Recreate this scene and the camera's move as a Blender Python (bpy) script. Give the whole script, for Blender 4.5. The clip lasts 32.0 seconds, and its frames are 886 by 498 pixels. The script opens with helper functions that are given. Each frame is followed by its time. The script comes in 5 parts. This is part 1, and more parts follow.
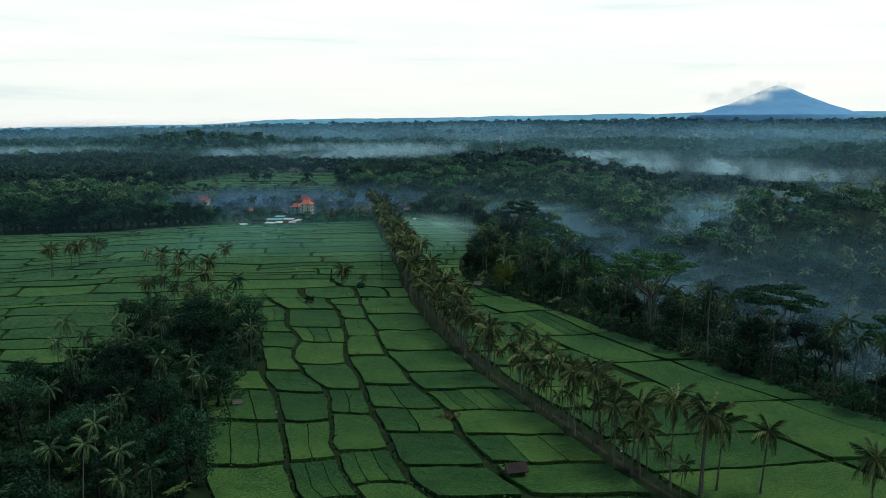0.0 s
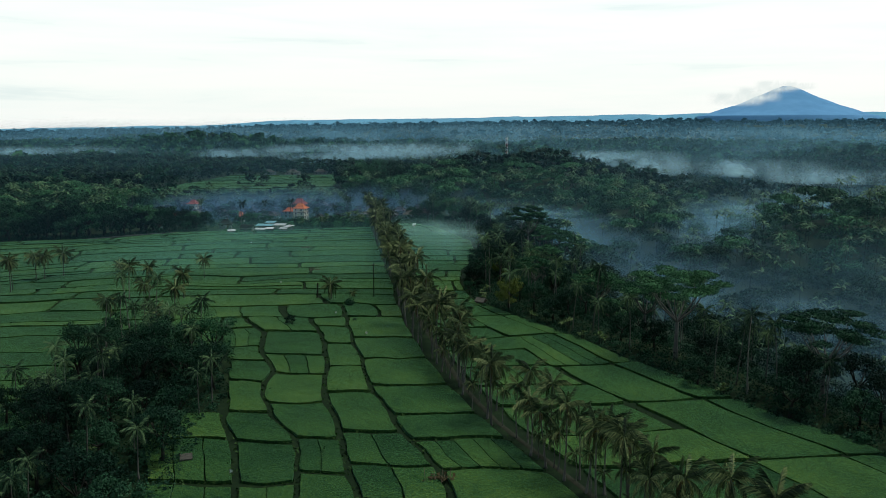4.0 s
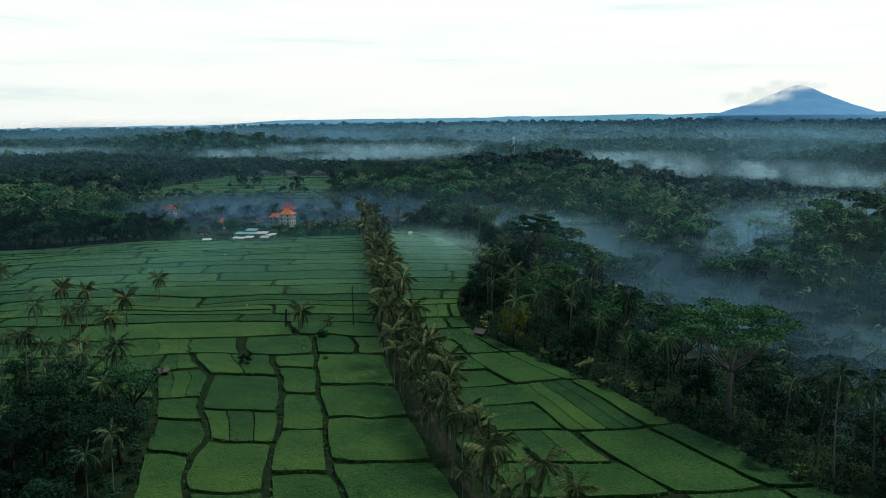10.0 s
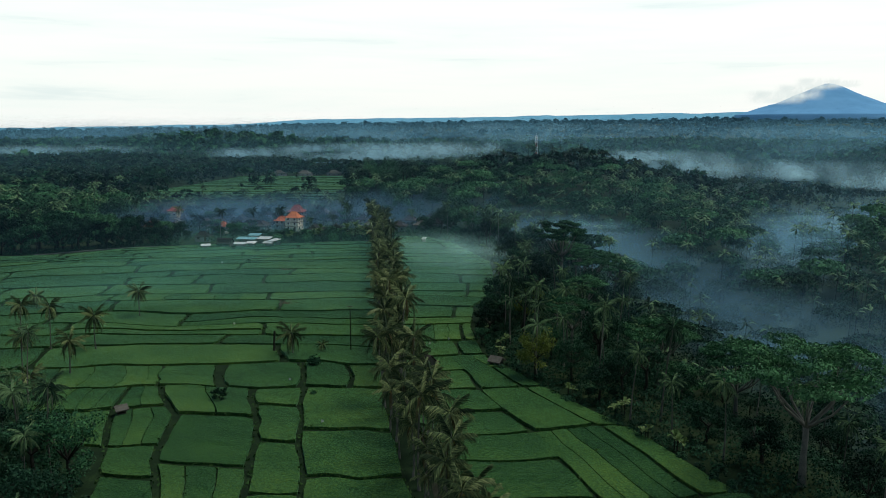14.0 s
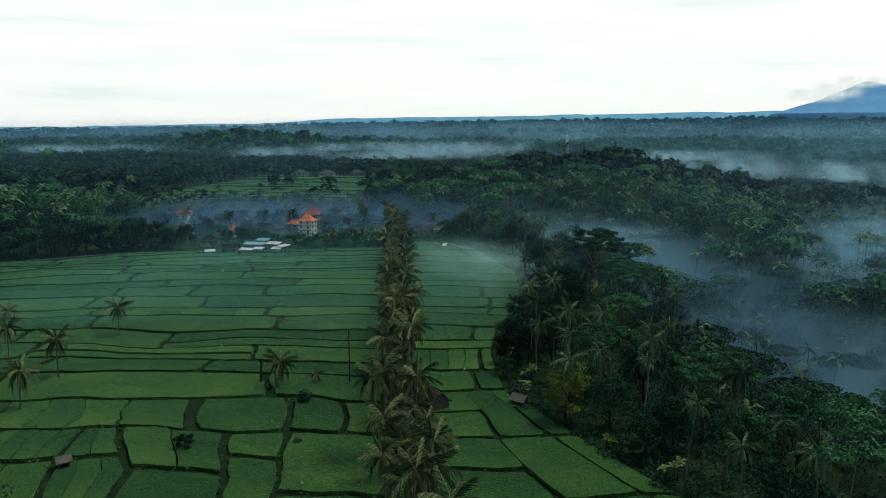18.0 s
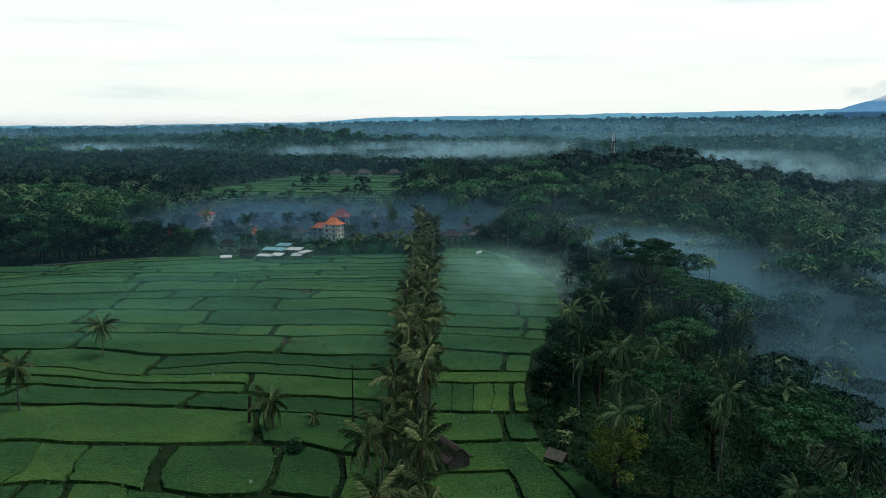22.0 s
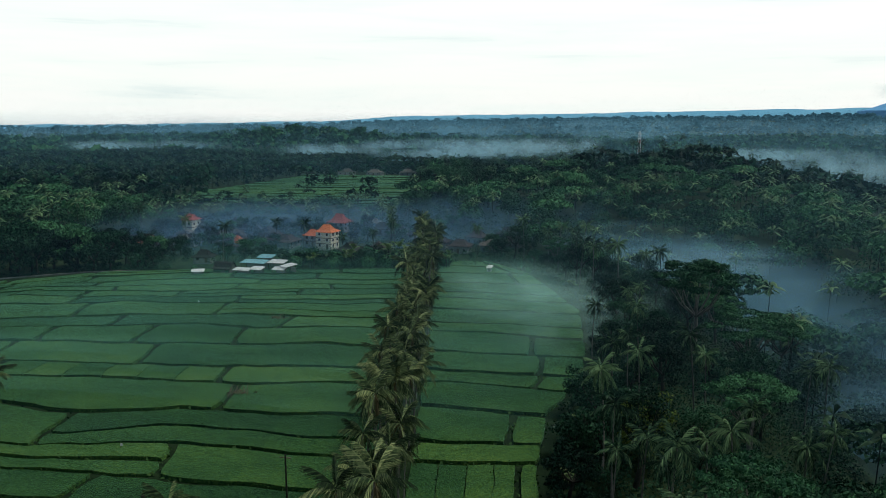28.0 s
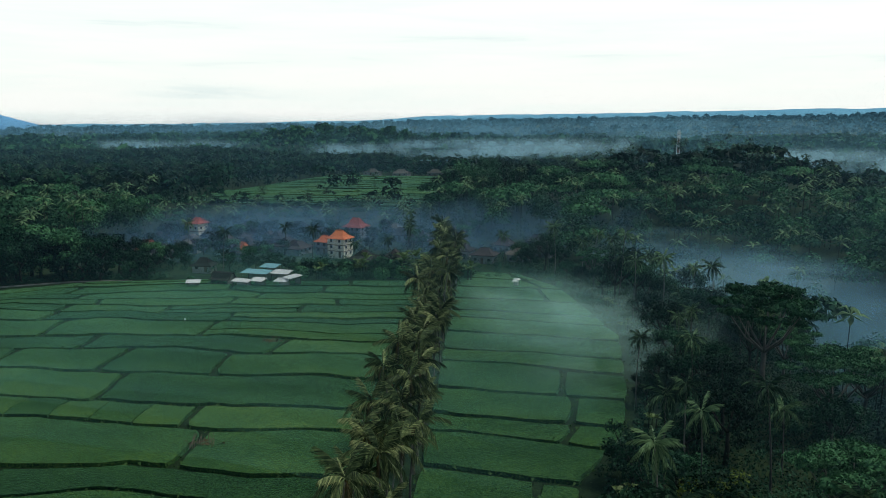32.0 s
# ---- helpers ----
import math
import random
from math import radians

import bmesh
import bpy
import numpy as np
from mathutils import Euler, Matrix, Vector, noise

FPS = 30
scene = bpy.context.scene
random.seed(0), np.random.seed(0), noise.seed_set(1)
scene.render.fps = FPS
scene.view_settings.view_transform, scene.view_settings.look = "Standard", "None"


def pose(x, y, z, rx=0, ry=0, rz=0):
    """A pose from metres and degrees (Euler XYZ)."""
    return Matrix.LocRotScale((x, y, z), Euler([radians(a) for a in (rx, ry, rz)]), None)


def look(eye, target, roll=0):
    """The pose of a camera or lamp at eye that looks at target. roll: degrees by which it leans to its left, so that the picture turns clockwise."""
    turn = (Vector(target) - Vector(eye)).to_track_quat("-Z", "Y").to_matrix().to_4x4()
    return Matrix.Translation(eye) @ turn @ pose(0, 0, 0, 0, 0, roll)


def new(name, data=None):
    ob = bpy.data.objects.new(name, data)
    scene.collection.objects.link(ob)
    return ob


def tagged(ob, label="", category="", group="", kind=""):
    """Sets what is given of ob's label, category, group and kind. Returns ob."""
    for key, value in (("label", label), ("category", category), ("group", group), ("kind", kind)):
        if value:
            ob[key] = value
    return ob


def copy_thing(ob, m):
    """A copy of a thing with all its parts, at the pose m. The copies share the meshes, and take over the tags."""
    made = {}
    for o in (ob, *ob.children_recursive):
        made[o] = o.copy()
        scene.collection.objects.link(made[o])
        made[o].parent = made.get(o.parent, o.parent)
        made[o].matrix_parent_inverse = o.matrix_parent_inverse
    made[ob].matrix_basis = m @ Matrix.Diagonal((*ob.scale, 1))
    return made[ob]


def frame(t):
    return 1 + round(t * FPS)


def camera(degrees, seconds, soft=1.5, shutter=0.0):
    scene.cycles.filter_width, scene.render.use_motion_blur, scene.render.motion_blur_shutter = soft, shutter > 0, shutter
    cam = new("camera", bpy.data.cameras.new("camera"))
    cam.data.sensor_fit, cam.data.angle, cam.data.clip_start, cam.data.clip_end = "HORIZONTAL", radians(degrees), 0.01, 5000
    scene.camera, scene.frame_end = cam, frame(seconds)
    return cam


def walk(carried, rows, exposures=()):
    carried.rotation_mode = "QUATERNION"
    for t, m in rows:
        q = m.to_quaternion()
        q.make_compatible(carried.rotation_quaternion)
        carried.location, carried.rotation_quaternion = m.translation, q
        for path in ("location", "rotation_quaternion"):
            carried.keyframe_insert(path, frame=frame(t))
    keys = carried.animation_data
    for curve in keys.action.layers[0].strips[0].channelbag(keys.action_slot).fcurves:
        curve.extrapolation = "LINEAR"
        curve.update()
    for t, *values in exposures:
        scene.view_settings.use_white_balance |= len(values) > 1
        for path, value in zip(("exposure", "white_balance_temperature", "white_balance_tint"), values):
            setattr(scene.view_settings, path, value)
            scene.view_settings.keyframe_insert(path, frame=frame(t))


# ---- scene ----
cam = camera(61.0, 32.0, soft=0.45)
PATH = [
    (0, 0.03, 0.17, 60.00, 0.058, -9.576),
    (0.5, 0.31, 3.70, 59.90, 0.112, -9.564),
    (1, 0.59, 7.22, 59.80, 0.176, -9.553),
    (1.5, 0.88, 10.75, 59.70, 0.241, -9.543),
    (2, 1.18, 14.28, 59.60, 0.306, -9.534),
    (2.5, 1.49, 17.81, 59.49, 0.361, -9.526),
    (3, 1.79, 21.33, 59.39, 0.405, -9.520),
    (3.5, 2.11, 24.86, 59.28, 0.450, -9.514),
    (5.5, 3.38, 38.95, 58.85, 0.629, -9.498),
    (6, 3.70, 42.47, 58.74, 0.717, -9.496),
    (7, 4.34, 49.52, 58.51, 0.765, -9.495),
    (8, 4.97, 56.56, 58.28, 0.897, -9.496),
    (9, 5.60, 63.59, 58.05, 0.965, -9.500),
    (10, 6.21, 70.63, 57.81, 1.054, -9.506),
    (11, 6.80, 77.66, 57.56, 1.205, -9.514),
    (11.5, 7.09, 81.18, 57.44, 1.375, -9.518),
    (12, 7.37, 84.70, 57.31, 1.713, -9.523),
    (12.5, 7.64, 88.21, 57.18, 2.029, -9.529),
    (13, 7.91, 91.72, 57.06, 2.292, -9.535),
    (13.5, 8.16, 95.24, 56.93, 2.512, -9.541),
    (14, 8.42, 98.75, 56.80, 2.742, -9.548),
    (14.5, 8.66, 102.26, 56.67, 3.013, -9.554),
    (16.5, 9.53, 116.31, 56.13, 3.901, -9.584),
    (17, 9.73, 119.82, 55.99, 4.225, -9.592),
    (17.5, 9.91, 123.32, 55.85, 4.589, -9.599),
    (18, 10.08, 126.83, 55.71, 4.988, -9.607),
    (18.5, 10.24, 130.34, 55.57, 5.386, -9.615),
    (19, 10.39, 133.85, 55.43, 5.782, -9.623),
    (19.5, 10.53, 137.35, 55.29, 6.186, -9.632),
    (20, 10.65, 140.86, 55.14, 6.588, -9.639),
    (20.5, 10.76, 144.36, 55.00, 6.999, -9.647),
    (21, 10.86, 147.87, 54.85, 7.418, -9.655),
    (21.5, 10.95, 151.37, 54.71, 7.844, -9.663),
    (22, 11.02, 154.88, 54.56, 8.280, -9.671),
    (22.5, 11.08, 158.38, 54.41, 8.267, -9.678),
    (23, 11.13, 161.88, 54.26, 8.274, -9.685),
    (23.5, 11.16, 165.38, 54.10, 8.276, -9.692),
    (24, 11.17, 168.88, 53.95, 8.281, -9.699),
    (24.5, 11.18, 172.39, 53.80, 8.311, -9.705),
    (26.5, 11.05, 186.38, 53.17, 9.026, -9.727),
    (27, 10.98, 189.88, 53.01, 9.327, -9.731),
    (27.5, 10.89, 193.38, 52.84, 9.635, -9.735),
    (28, 10.79, 196.87, 52.68, 9.952, -9.739),
    (28.5, 10.68, 200.37, 52.52, 10.267, -9.742),
    (29, 10.55, 203.86, 52.35, 10.579, -9.744),
    (29.5, 10.40, 207.36, 52.19, 10.889, -9.746),
    (30, 10.25, 210.85, 52.02, 11.187, -9.747),
    (30.5, 10.07, 214.35, 51.85, 11.483, -9.748),
    (31, 9.88, 217.84, 51.68, 11.806, -9.748),
    (31.5, 9.68, 221.33, 51.51, 12.136, -9.747),
    (32, 9.46, 224.82, 51.34, 12.455, -9.745),
]
walk(cam, [(t, pose(x, y, z, 90 + pitch, 0, yaw)) for t, x, y, z, yaw, pitch in PATH])

# ---- light: a bright hazy morning sky, a soft sun from the right ----
scene.cycles.transparent_max_bounces = 72
SUN_ELEV, SUN_AZ = 64.0, 66.0          # degrees; azimuth clockwise from +y
world = bpy.data.worlds.new("sky")
scene.world = world
world.use_nodes = True
wt = world.node_tree
wt.nodes.clear()


def node(tree, kind, **inputs):
    n = tree.nodes.new(kind)
    for key, value in inputs.items():
        n.inputs[key.replace("_", " ")].default_value = value
    return n


def ramp(tree, stops, source):
    n = tree.nodes.new("ShaderNodeValToRGB")
    while len(n.color_ramp.elements) < len(stops):
        n.color_ramp.elements.new(0.5)
    for e, (p, c) in zip(n.color_ramp.elements, stops):
        e.position, e.color = p, (*c, 1) if len(c) == 3 else c
    tree.links.new(source, n.inputs[0])
    return n


sky = wt.nodes.new("ShaderNodeTexSky")
sky.sky_type, sky.sun_disc = "NISHITA", False
sky.sun_elevation, sky.sun_rotation = radians(SUN_ELEV), radians(SUN_AZ)
sky.dust_density = 4.0
sky_light = node(wt, "ShaderNodeBackground", Strength=0.02)
wt.links.new(sky.outputs[0], sky_light.inputs[0])
coords = wt.nodes.new("ShaderNodeTexCoord")
stretch = node(wt, "ShaderNodeMapping", Scale=(2.2, 2.2, 26.0))
wt.links.new(coords.outputs["Generated"], stretch.inputs[0])
streaks = node(wt, "ShaderNodeTexNoise", Scale=1.6, Detail=5.0, Roughness=0.55, Distortion=0.4)
wt.links.new(stretch.outputs[0], streaks.inputs["Vector"])
veil = ramp(wt, [(0.28, (0.80, 0.90, 0.88)), (0.40, (0.92, 0.985, 0.945)), (0.58, (0.975, 1.0, 0.965))], streaks.outputs[0])
# bright haze low down, clear deep blue overhead
updown = wt.nodes.new("ShaderNodeSeparateXYZ")
wt.links.new(coords.outputs["Generated"], updown.inputs[0])
depth = ramp(wt, [(0.0, (1.0, 1.0, 1.0)), (0.16, (1.0, 1.0, 1.0)), (0.28, (0.30, 0.44, 0.54)), (0.52, (0.07, 0.13, 0.19)), (1.0, (0.04, 0.08, 0.13))], updown.outputs[2])
overall = node(wt, "ShaderNodeMix", Factor=1.0)
overall.data_type, overall.blend_type = "RGBA", "MULTIPLY"
wt.links.new(veil.outputs[0], overall.inputs[6])
wt.links.new(depth.outputs[0], overall.inputs[7])
veil_light = node(wt, "ShaderNodeBackground", Strength=0.97)
wt.links.new(overall.outputs[2], veil_light.inputs[0])
both = wt.nodes.new("ShaderNodeAddShader")
wt.links.new(sky_light.outputs[0], both.inputs[0])
wt.links.new(veil_light.outputs[0], both.inputs[1])
wt.links.new(both.outputs[0], wt.nodes.new("ShaderNodeOutputWorld").inputs[0])

sun = new("sun", bpy.data.lights.new("sun", "SUN"))
sun.data.energy, sun.data.angle, sun.data.color = 2.7, radians(22.0), (0.95, 0.96, 0.86)
toward = Vector((math.sin(radians(SUN_AZ)) * math.cos(radians(SUN_ELEV)),
                 math.cos(radians(SUN_AZ)) * math.cos(radians(SUN_ELEV)), math.sin(radians(SUN_ELEV))))
sun.matrix_world = look(toward * 400, (0, 0, 0))


# ---- materials ----
def material(name):
    m = bpy.data.materials.new(name)
    m.use_nodes = True
    return m, m.node_tree, m.node_tree.nodes["Principled BSDF"]


def surface(name, stops, scale=1.0, rough=0.85, bump=0.3, island=0.0, own=0.0, fine=8.0, metal=0.0, spec=0.08, see_through=0.0):
    """Noise at two scales runs through the colour stops; island or own spread the colour from piece to piece."""
    m, t, b = material(name)
    co = t.nodes.new("ShaderNodeTexCoord")
    big = node(t, "ShaderNodeTexNoise", Scale=scale, Detail=4.0, Roughness=0.6)
    small = node(t, "ShaderNodeTexNoise", Scale=scale * fine, Detail=3.0, Roughness=0.6)
    for n in (big, small):
        t.links.new(co.outputs["Object"], n.inputs["Vector"])
    mix = node(t, "ShaderNodeMix", Factor=0.4)
    t.links.new(big.outputs[0], mix.inputs[2])
    t.links.new(small.outputs[0], mix.inputs[3])
    value = mix.outputs[0]
    for amount, kind, out in ((island, "ShaderNodeNewGeometry", "Random Per Island"), (own, "ShaderNodeObjectInfo", "Random")):
        if amount:
            src = t.nodes.new(kind)
            spread = t.nodes.new("ShaderNodeMath")
            spread.operation = "MULTIPLY_ADD"
            t.links.new(src.outputs[out], spread.inputs[0])
            spread.inputs[1].default_value = amount
            add = t.nodes.new("ShaderNodeMath")
            add.operation = "SUBTRACT"
            t.links.new(value, spread.inputs[2])
            t.links.new(spread.outputs[0], add.inputs[0])
            add.inputs[1].default_value = amount / 2
            value = add.outputs[0]
    c = ramp(t, stops, value)
    t.links.new(c.outputs[0], b.inputs["Base Color"])
    b.inputs["Roughness"].default_value = rough
    b.inputs["Metallic"].default_value = metal
    b.inputs["Specular IOR Level"].default_value = spec
    if bump:
        n = node(t, "ShaderNodeBump", Strength=bump, Distance=0.1)
        t.links.new(small.outputs[0], n.inputs["Height"])
        t.links.new(n.outputs[0], b.inputs["Normal"])
    if see_through:
        thin = t.nodes.new("ShaderNodeBsdfTranslucent")
        t.links.new(c.outputs[0], thin.inputs[0])
        mixer = node(t, "ShaderNodeMixShader", Fac=see_through)
        t.links.new(b.outputs[0], mixer.inputs[1])
        t.links.new(thin.outputs[0], mixer.inputs[2])
        t.links.new(mixer.outputs[0], t.nodes["Material Output"].inputs[0])
    return m


M = {}
M["bund"] = surface("bund grass and mud", [(0.3, (0.003, 0.009, 0.004)), (0.5, (0.007, 0.018, 0.007)), (0.7, (0.020, 0.040, 0.013))], 0.35)
M["tuft"] = surface("bund grass tufts", [(0.2, (0.012, 0.030, 0.010)), (0.5, (0.026, 0.064, 0.018)), (0.8, (0.055, 0.105, 0.030))], 0.3, island=0.3, bump=0)
M["woodland"] = surface("woodland floor", [(0.3, (0.010, 0.018, 0.008)), (0.55, (0.018, 0.034, 0.012)), (0.75, (0.03, 0.05, 0.016))], 0.02, fine=20)
M["path"] = surface("trodden path", [(0.3, (0.012, 0.016, 0.010)), (0.6, (0.026, 0.028, 0.019)), (0.8, (0.06, 0.057, 0.043))], 0.5)
M["leaf_dark"] = surface("dark broad leaves", [(0.25, (0.002, 0.009, 0.007)), (0.5, (0.007, 0.028, 0.017)), (0.75, (0.030, 0.088, 0.045))], 0.14, island=0.26, own=0.4, bump=0, rough=0.6, spec=0.05, see_through=0.1)
M["leaf_mid"] = surface("green leaves", [(0.25, (0.004, 0.018, 0.011)), (0.5, (0.015, 0.060, 0.030)), (0.75, (0.062, 0.165, 0.070))], 0.14, island=0.26, own=0.4, bump=0, rough=0.6, spec=0.05, see_through=0.12)
M["leaf_light"] = surface("yellow green leaves", [(0.2, (0.05, 0.08, 0.015)), (0.5, (0.09, 0.13, 0.025)), (0.8, (0.16, 0.19, 0.05))], 0.12, island=0.5, own=0.3, bump=0, see_through=0.2)
M["frond"] = surface("coconut fronds", [(0.2, (0.006, 0.014, 0.007)), (0.45, (0.026, 0.047, 0.021)), (0.66, (0.088, 0.124, 0.050)), (0.88, (0.27, 0.30, 0.135))], 0.3, island=0.45, own=0.5, bump=0, rough=0.5, spec=0.07, see_through=0.08)
M["frond_dark"] = surface("palm fronds in the wood", [(0.2, (0.005, 0.016, 0.010)), (0.46, (0.024, 0.056, 0.032)), (0.76, (0.115, 0.190, 0.088))], 0.25, island=0.5, own=0.45, bump=0, rough=0.65, spec=0.07, see_through=0.15)
M["frond_dead"] = surface("dry brown fronds", [(0.2, (0.035, 0.030, 0.016)), (0.5, (0.07, 0.056, 0.028)), (0.8, (0.13, 0.105, 0.055))], 0.3, own=0.4, bump=0)
M["banana"] = surface("banana leaves", [(0.2, (0.05, 0.09, 0.03)), (0.5, (0.09, 0.15, 0.05)), (0.8, (0.18, 0.23, 0.10))], 0.4, island=0.5, own=0.3, bump=0, rough=0.45, see_through=0.2)
M["bark"] = surface("pale grey bark", [(0.25, (0.05, 0.052, 0.047)), (0.5, (0.10, 0.10, 0.09)), (0.8, (0.19, 0.185, 0.165))], 0.8, own=0.3)
M["bark_dark"] = surface("dark bark", [(0.25, (0.010, 0.011, 0.009)), (0.5, (0.022, 0.023, 0.019)), (0.8, (0.05, 0.05, 0.042))], 0.8, own=0.3)
M["coconut"] = surface("green coconuts", [(0.3, (0.07, 0.08, 0.02)), (0.7, (0.16, 0.13, 0.04))], 2.0)
M["tile_orange"] = surface("orange clay roof tiles", [(0.25, (0.28, 0.075, 0.035)), (0.5, (0.42, 0.115, 0.05)), (0.8, (0.52, 0.18, 0.085))], 0.6, own=0.3)
M["tile_red"] = surface("weathered red roof tiles", [(0.25, (0.13, 0.035, 0.03)), (0.5, (0.22, 0.055, 0.045)), (0.8, (0.30, 0.10, 0.08))], 0.6, own=0.3)
M["tile_dark"] = surface("dark mossy roof tiles", [(0.25, (0.012, 0.012, 0.013)), (0.5, (0.022, 0.020, 0.021)), (0.8, (0.045, 0.038, 0.036))], 0.5, own=0.6)
M["thatch"] = surface("grey thatch", [(0.25, (0.045, 0.043, 0.038)), (0.5, (0.085, 0.082, 0.072)), (0.8, (0.15, 0.145, 0.13))], 1.2)
M["sheet_white"] = surface("pale metal roof sheet", [(0.25, (0.28, 0.30, 0.32)), (0.5, (0.42, 0.44, 0.45)), (0.8, (0.58, 0.59, 0.59))], 0.5, rough=0.5, own=0.3)
M["sheet_blue"] = surface("faded blue green roof sheet", [(0.25, (0.10, 0.22, 0.26)), (0.5, (0.16, 0.33, 0.38)), (0.8, (0.25, 0.42, 0.46))], 0.5, rough=0.5, own=0.3)
M["plaster"] = surface("cream plaster", [(0.25, (0.50, 0.44, 0.33)), (0.5, (0.64, 0.58, 0.45)), (0.8, (0.74, 0.69, 0.57))], 0.4, own=0.2)
M["plaster_grey"] = surface("grey block wall", [(0.25, (0.14, 0.14, 0.13)), (0.5, (0.23, 0.22, 0.21)), (0.8, (0.33, 0.32, 0.30))], 0.5, own=0.4)
M["timber"] = surface("weathered timber", [(0.25, (0.06, 0.045, 0.035)), (0.5, (0.11, 0.085, 0.065)), (0.8, (0.18, 0.15, 0.12))], 1.5, own=0.3)
M["dark_glass"] = surface("dark window", [(0.3, (0.012, 0.014, 0.016)), (0.7, (0.03, 0.034, 0.038))], 1.0, rough=0.15, bump=0, spec=0.5)
M["white_paint"] = surface("white paint", [(0.3, (0.62, 0.62, 0.60)), (0.7, (0.82, 0.82, 0.80))], 1.0, own=0.2)
M["red_paint"] = surface("red paint", [(0.3, (0.45, 0.06, 0.05)), (0.7, (0.6, 0.1, 0.08))], 1.0)
M["stone"] = surface("pale shrine stone", [(0.3, (0.35, 0.35, 0.33)), (0.7, (0.6, 0.6, 0.57))], 2.0)
# horizon woods: distance haze is mixed into the leaf colour itself
M["backdrop_wood"] = surface("far forest with painted haze", [(0.3, (0.035, 0.10, 0.14)), (0.5, (0.055, 0.14, 0.19)), (0.7, (0.08, 0.19, 0.25))], 0.01, island=0.3, bump=0, spec=0.0)
# blue of the distance haze painted into the hill and mountain colours
M["hills"] = surface("far hills with painted haze", [(0.3, (0.10, 0.27, 0.40)), (0.5, (0.13, 0.32, 0.46)), (0.7, (0.16, 0.37, 0.52))], 0.006, fine=4, bump=0, spec=0.0)
M["mountain"] = surface("far mountain forest with painted haze", [(0.3, (0.11, 0.27, 0.48)), (0.5, (0.13, 0.31, 0.53)), (0.7, (0.15, 0.34, 0.57))], 0.004, fine=4, bump=0, spec=0.0)


def rice_material():
    """Rice in planted rows: a fine leafy mottle, faint rows and the plot's own shade of green."""
    m, t, b = material("young rice")
    co = t.nodes.new("ShaderNodeTexCoord")
    big = node(t, "ShaderNodeTexNoise", Scale=0.07, Detail=5.0)
    small = node(t, "ShaderNodeTexNoise", Scale=2.4, Detail=4.0, Roughness=0.75)
    rows = node(t, "ShaderNodeTexWave", Scale=0.55, Distortion=1.5, Detail=2.0)
    rows.bands_direction = "X"
    for n in (big, small, rows):
        t.links.new(co.outputs["Object"], n.inputs["Vector"])
    own = t.nodes.new("ShaderNodeObjectInfo")
    tuft = node(t, "ShaderNodeTexVoronoi", Scale=3.6, Randomness=0.7)
    t.links.new(co.outputs["Object"], tuft.inputs["Vector"])
    value = None
    for src, k in ((own.outputs["Random"], 0.20), (big.outputs[0], 0.42), (small.outputs[0], 1.05), (tuft.outputs["Distance"], -0.50), (rows.outputs["Fac"], 0.04)):
        add = t.nodes.new("ShaderNodeMath")
        add.operation = "MULTIPLY_ADD"
        t.links.new(src, add.inputs[0])
        add.inputs[1].default_value = k
        if value is None:
            add.inputs[2].default_value = -0.10
        else:
            t.links.new(value, add.inputs[2])
        value = add.outputs[0]
    c = ramp(t, [(0.14, (0.004, 0.011, 0.005)), (0.34, (0.009, 0.033, 0.013)), (0.54, (0.024, 0.070, 0.019)), (0.74, (0.062, 0.120, 0.026)), (0.95, (0.15, 0.20, 0.042))], value)
    t.links.new(c.outputs[0], b.inputs["Base Color"])
    b.inputs["Roughness"].default_value = 0.75
    b.inputs["Specular IOR Level"].default_value = 0.03
    b.inputs["Sheen Weight"].default_value = 0.34
    b.inputs["Sheen Roughness"].default_value = 0.18
    b.inputs["Sheen Tint"].default_value = (0.42, 1.0, 0.62, 1)
    n = node(t, "ShaderNodeBump", Strength=0.9, Distance=0.25)
    t.links.new(small.outputs[0], n.inputs["Height"])
    t.links.new(n.outputs[0], b.inputs["Normal"])
    return m


M["rice"] = rice_material()


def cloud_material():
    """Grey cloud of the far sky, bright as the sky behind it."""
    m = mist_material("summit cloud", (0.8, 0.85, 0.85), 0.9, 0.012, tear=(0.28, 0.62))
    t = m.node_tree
    # emission stands in for the daylight the cloud would scatter
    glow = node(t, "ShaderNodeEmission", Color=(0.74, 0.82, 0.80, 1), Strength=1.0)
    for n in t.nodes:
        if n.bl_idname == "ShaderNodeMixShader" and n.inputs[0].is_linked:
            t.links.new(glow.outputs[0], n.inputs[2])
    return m


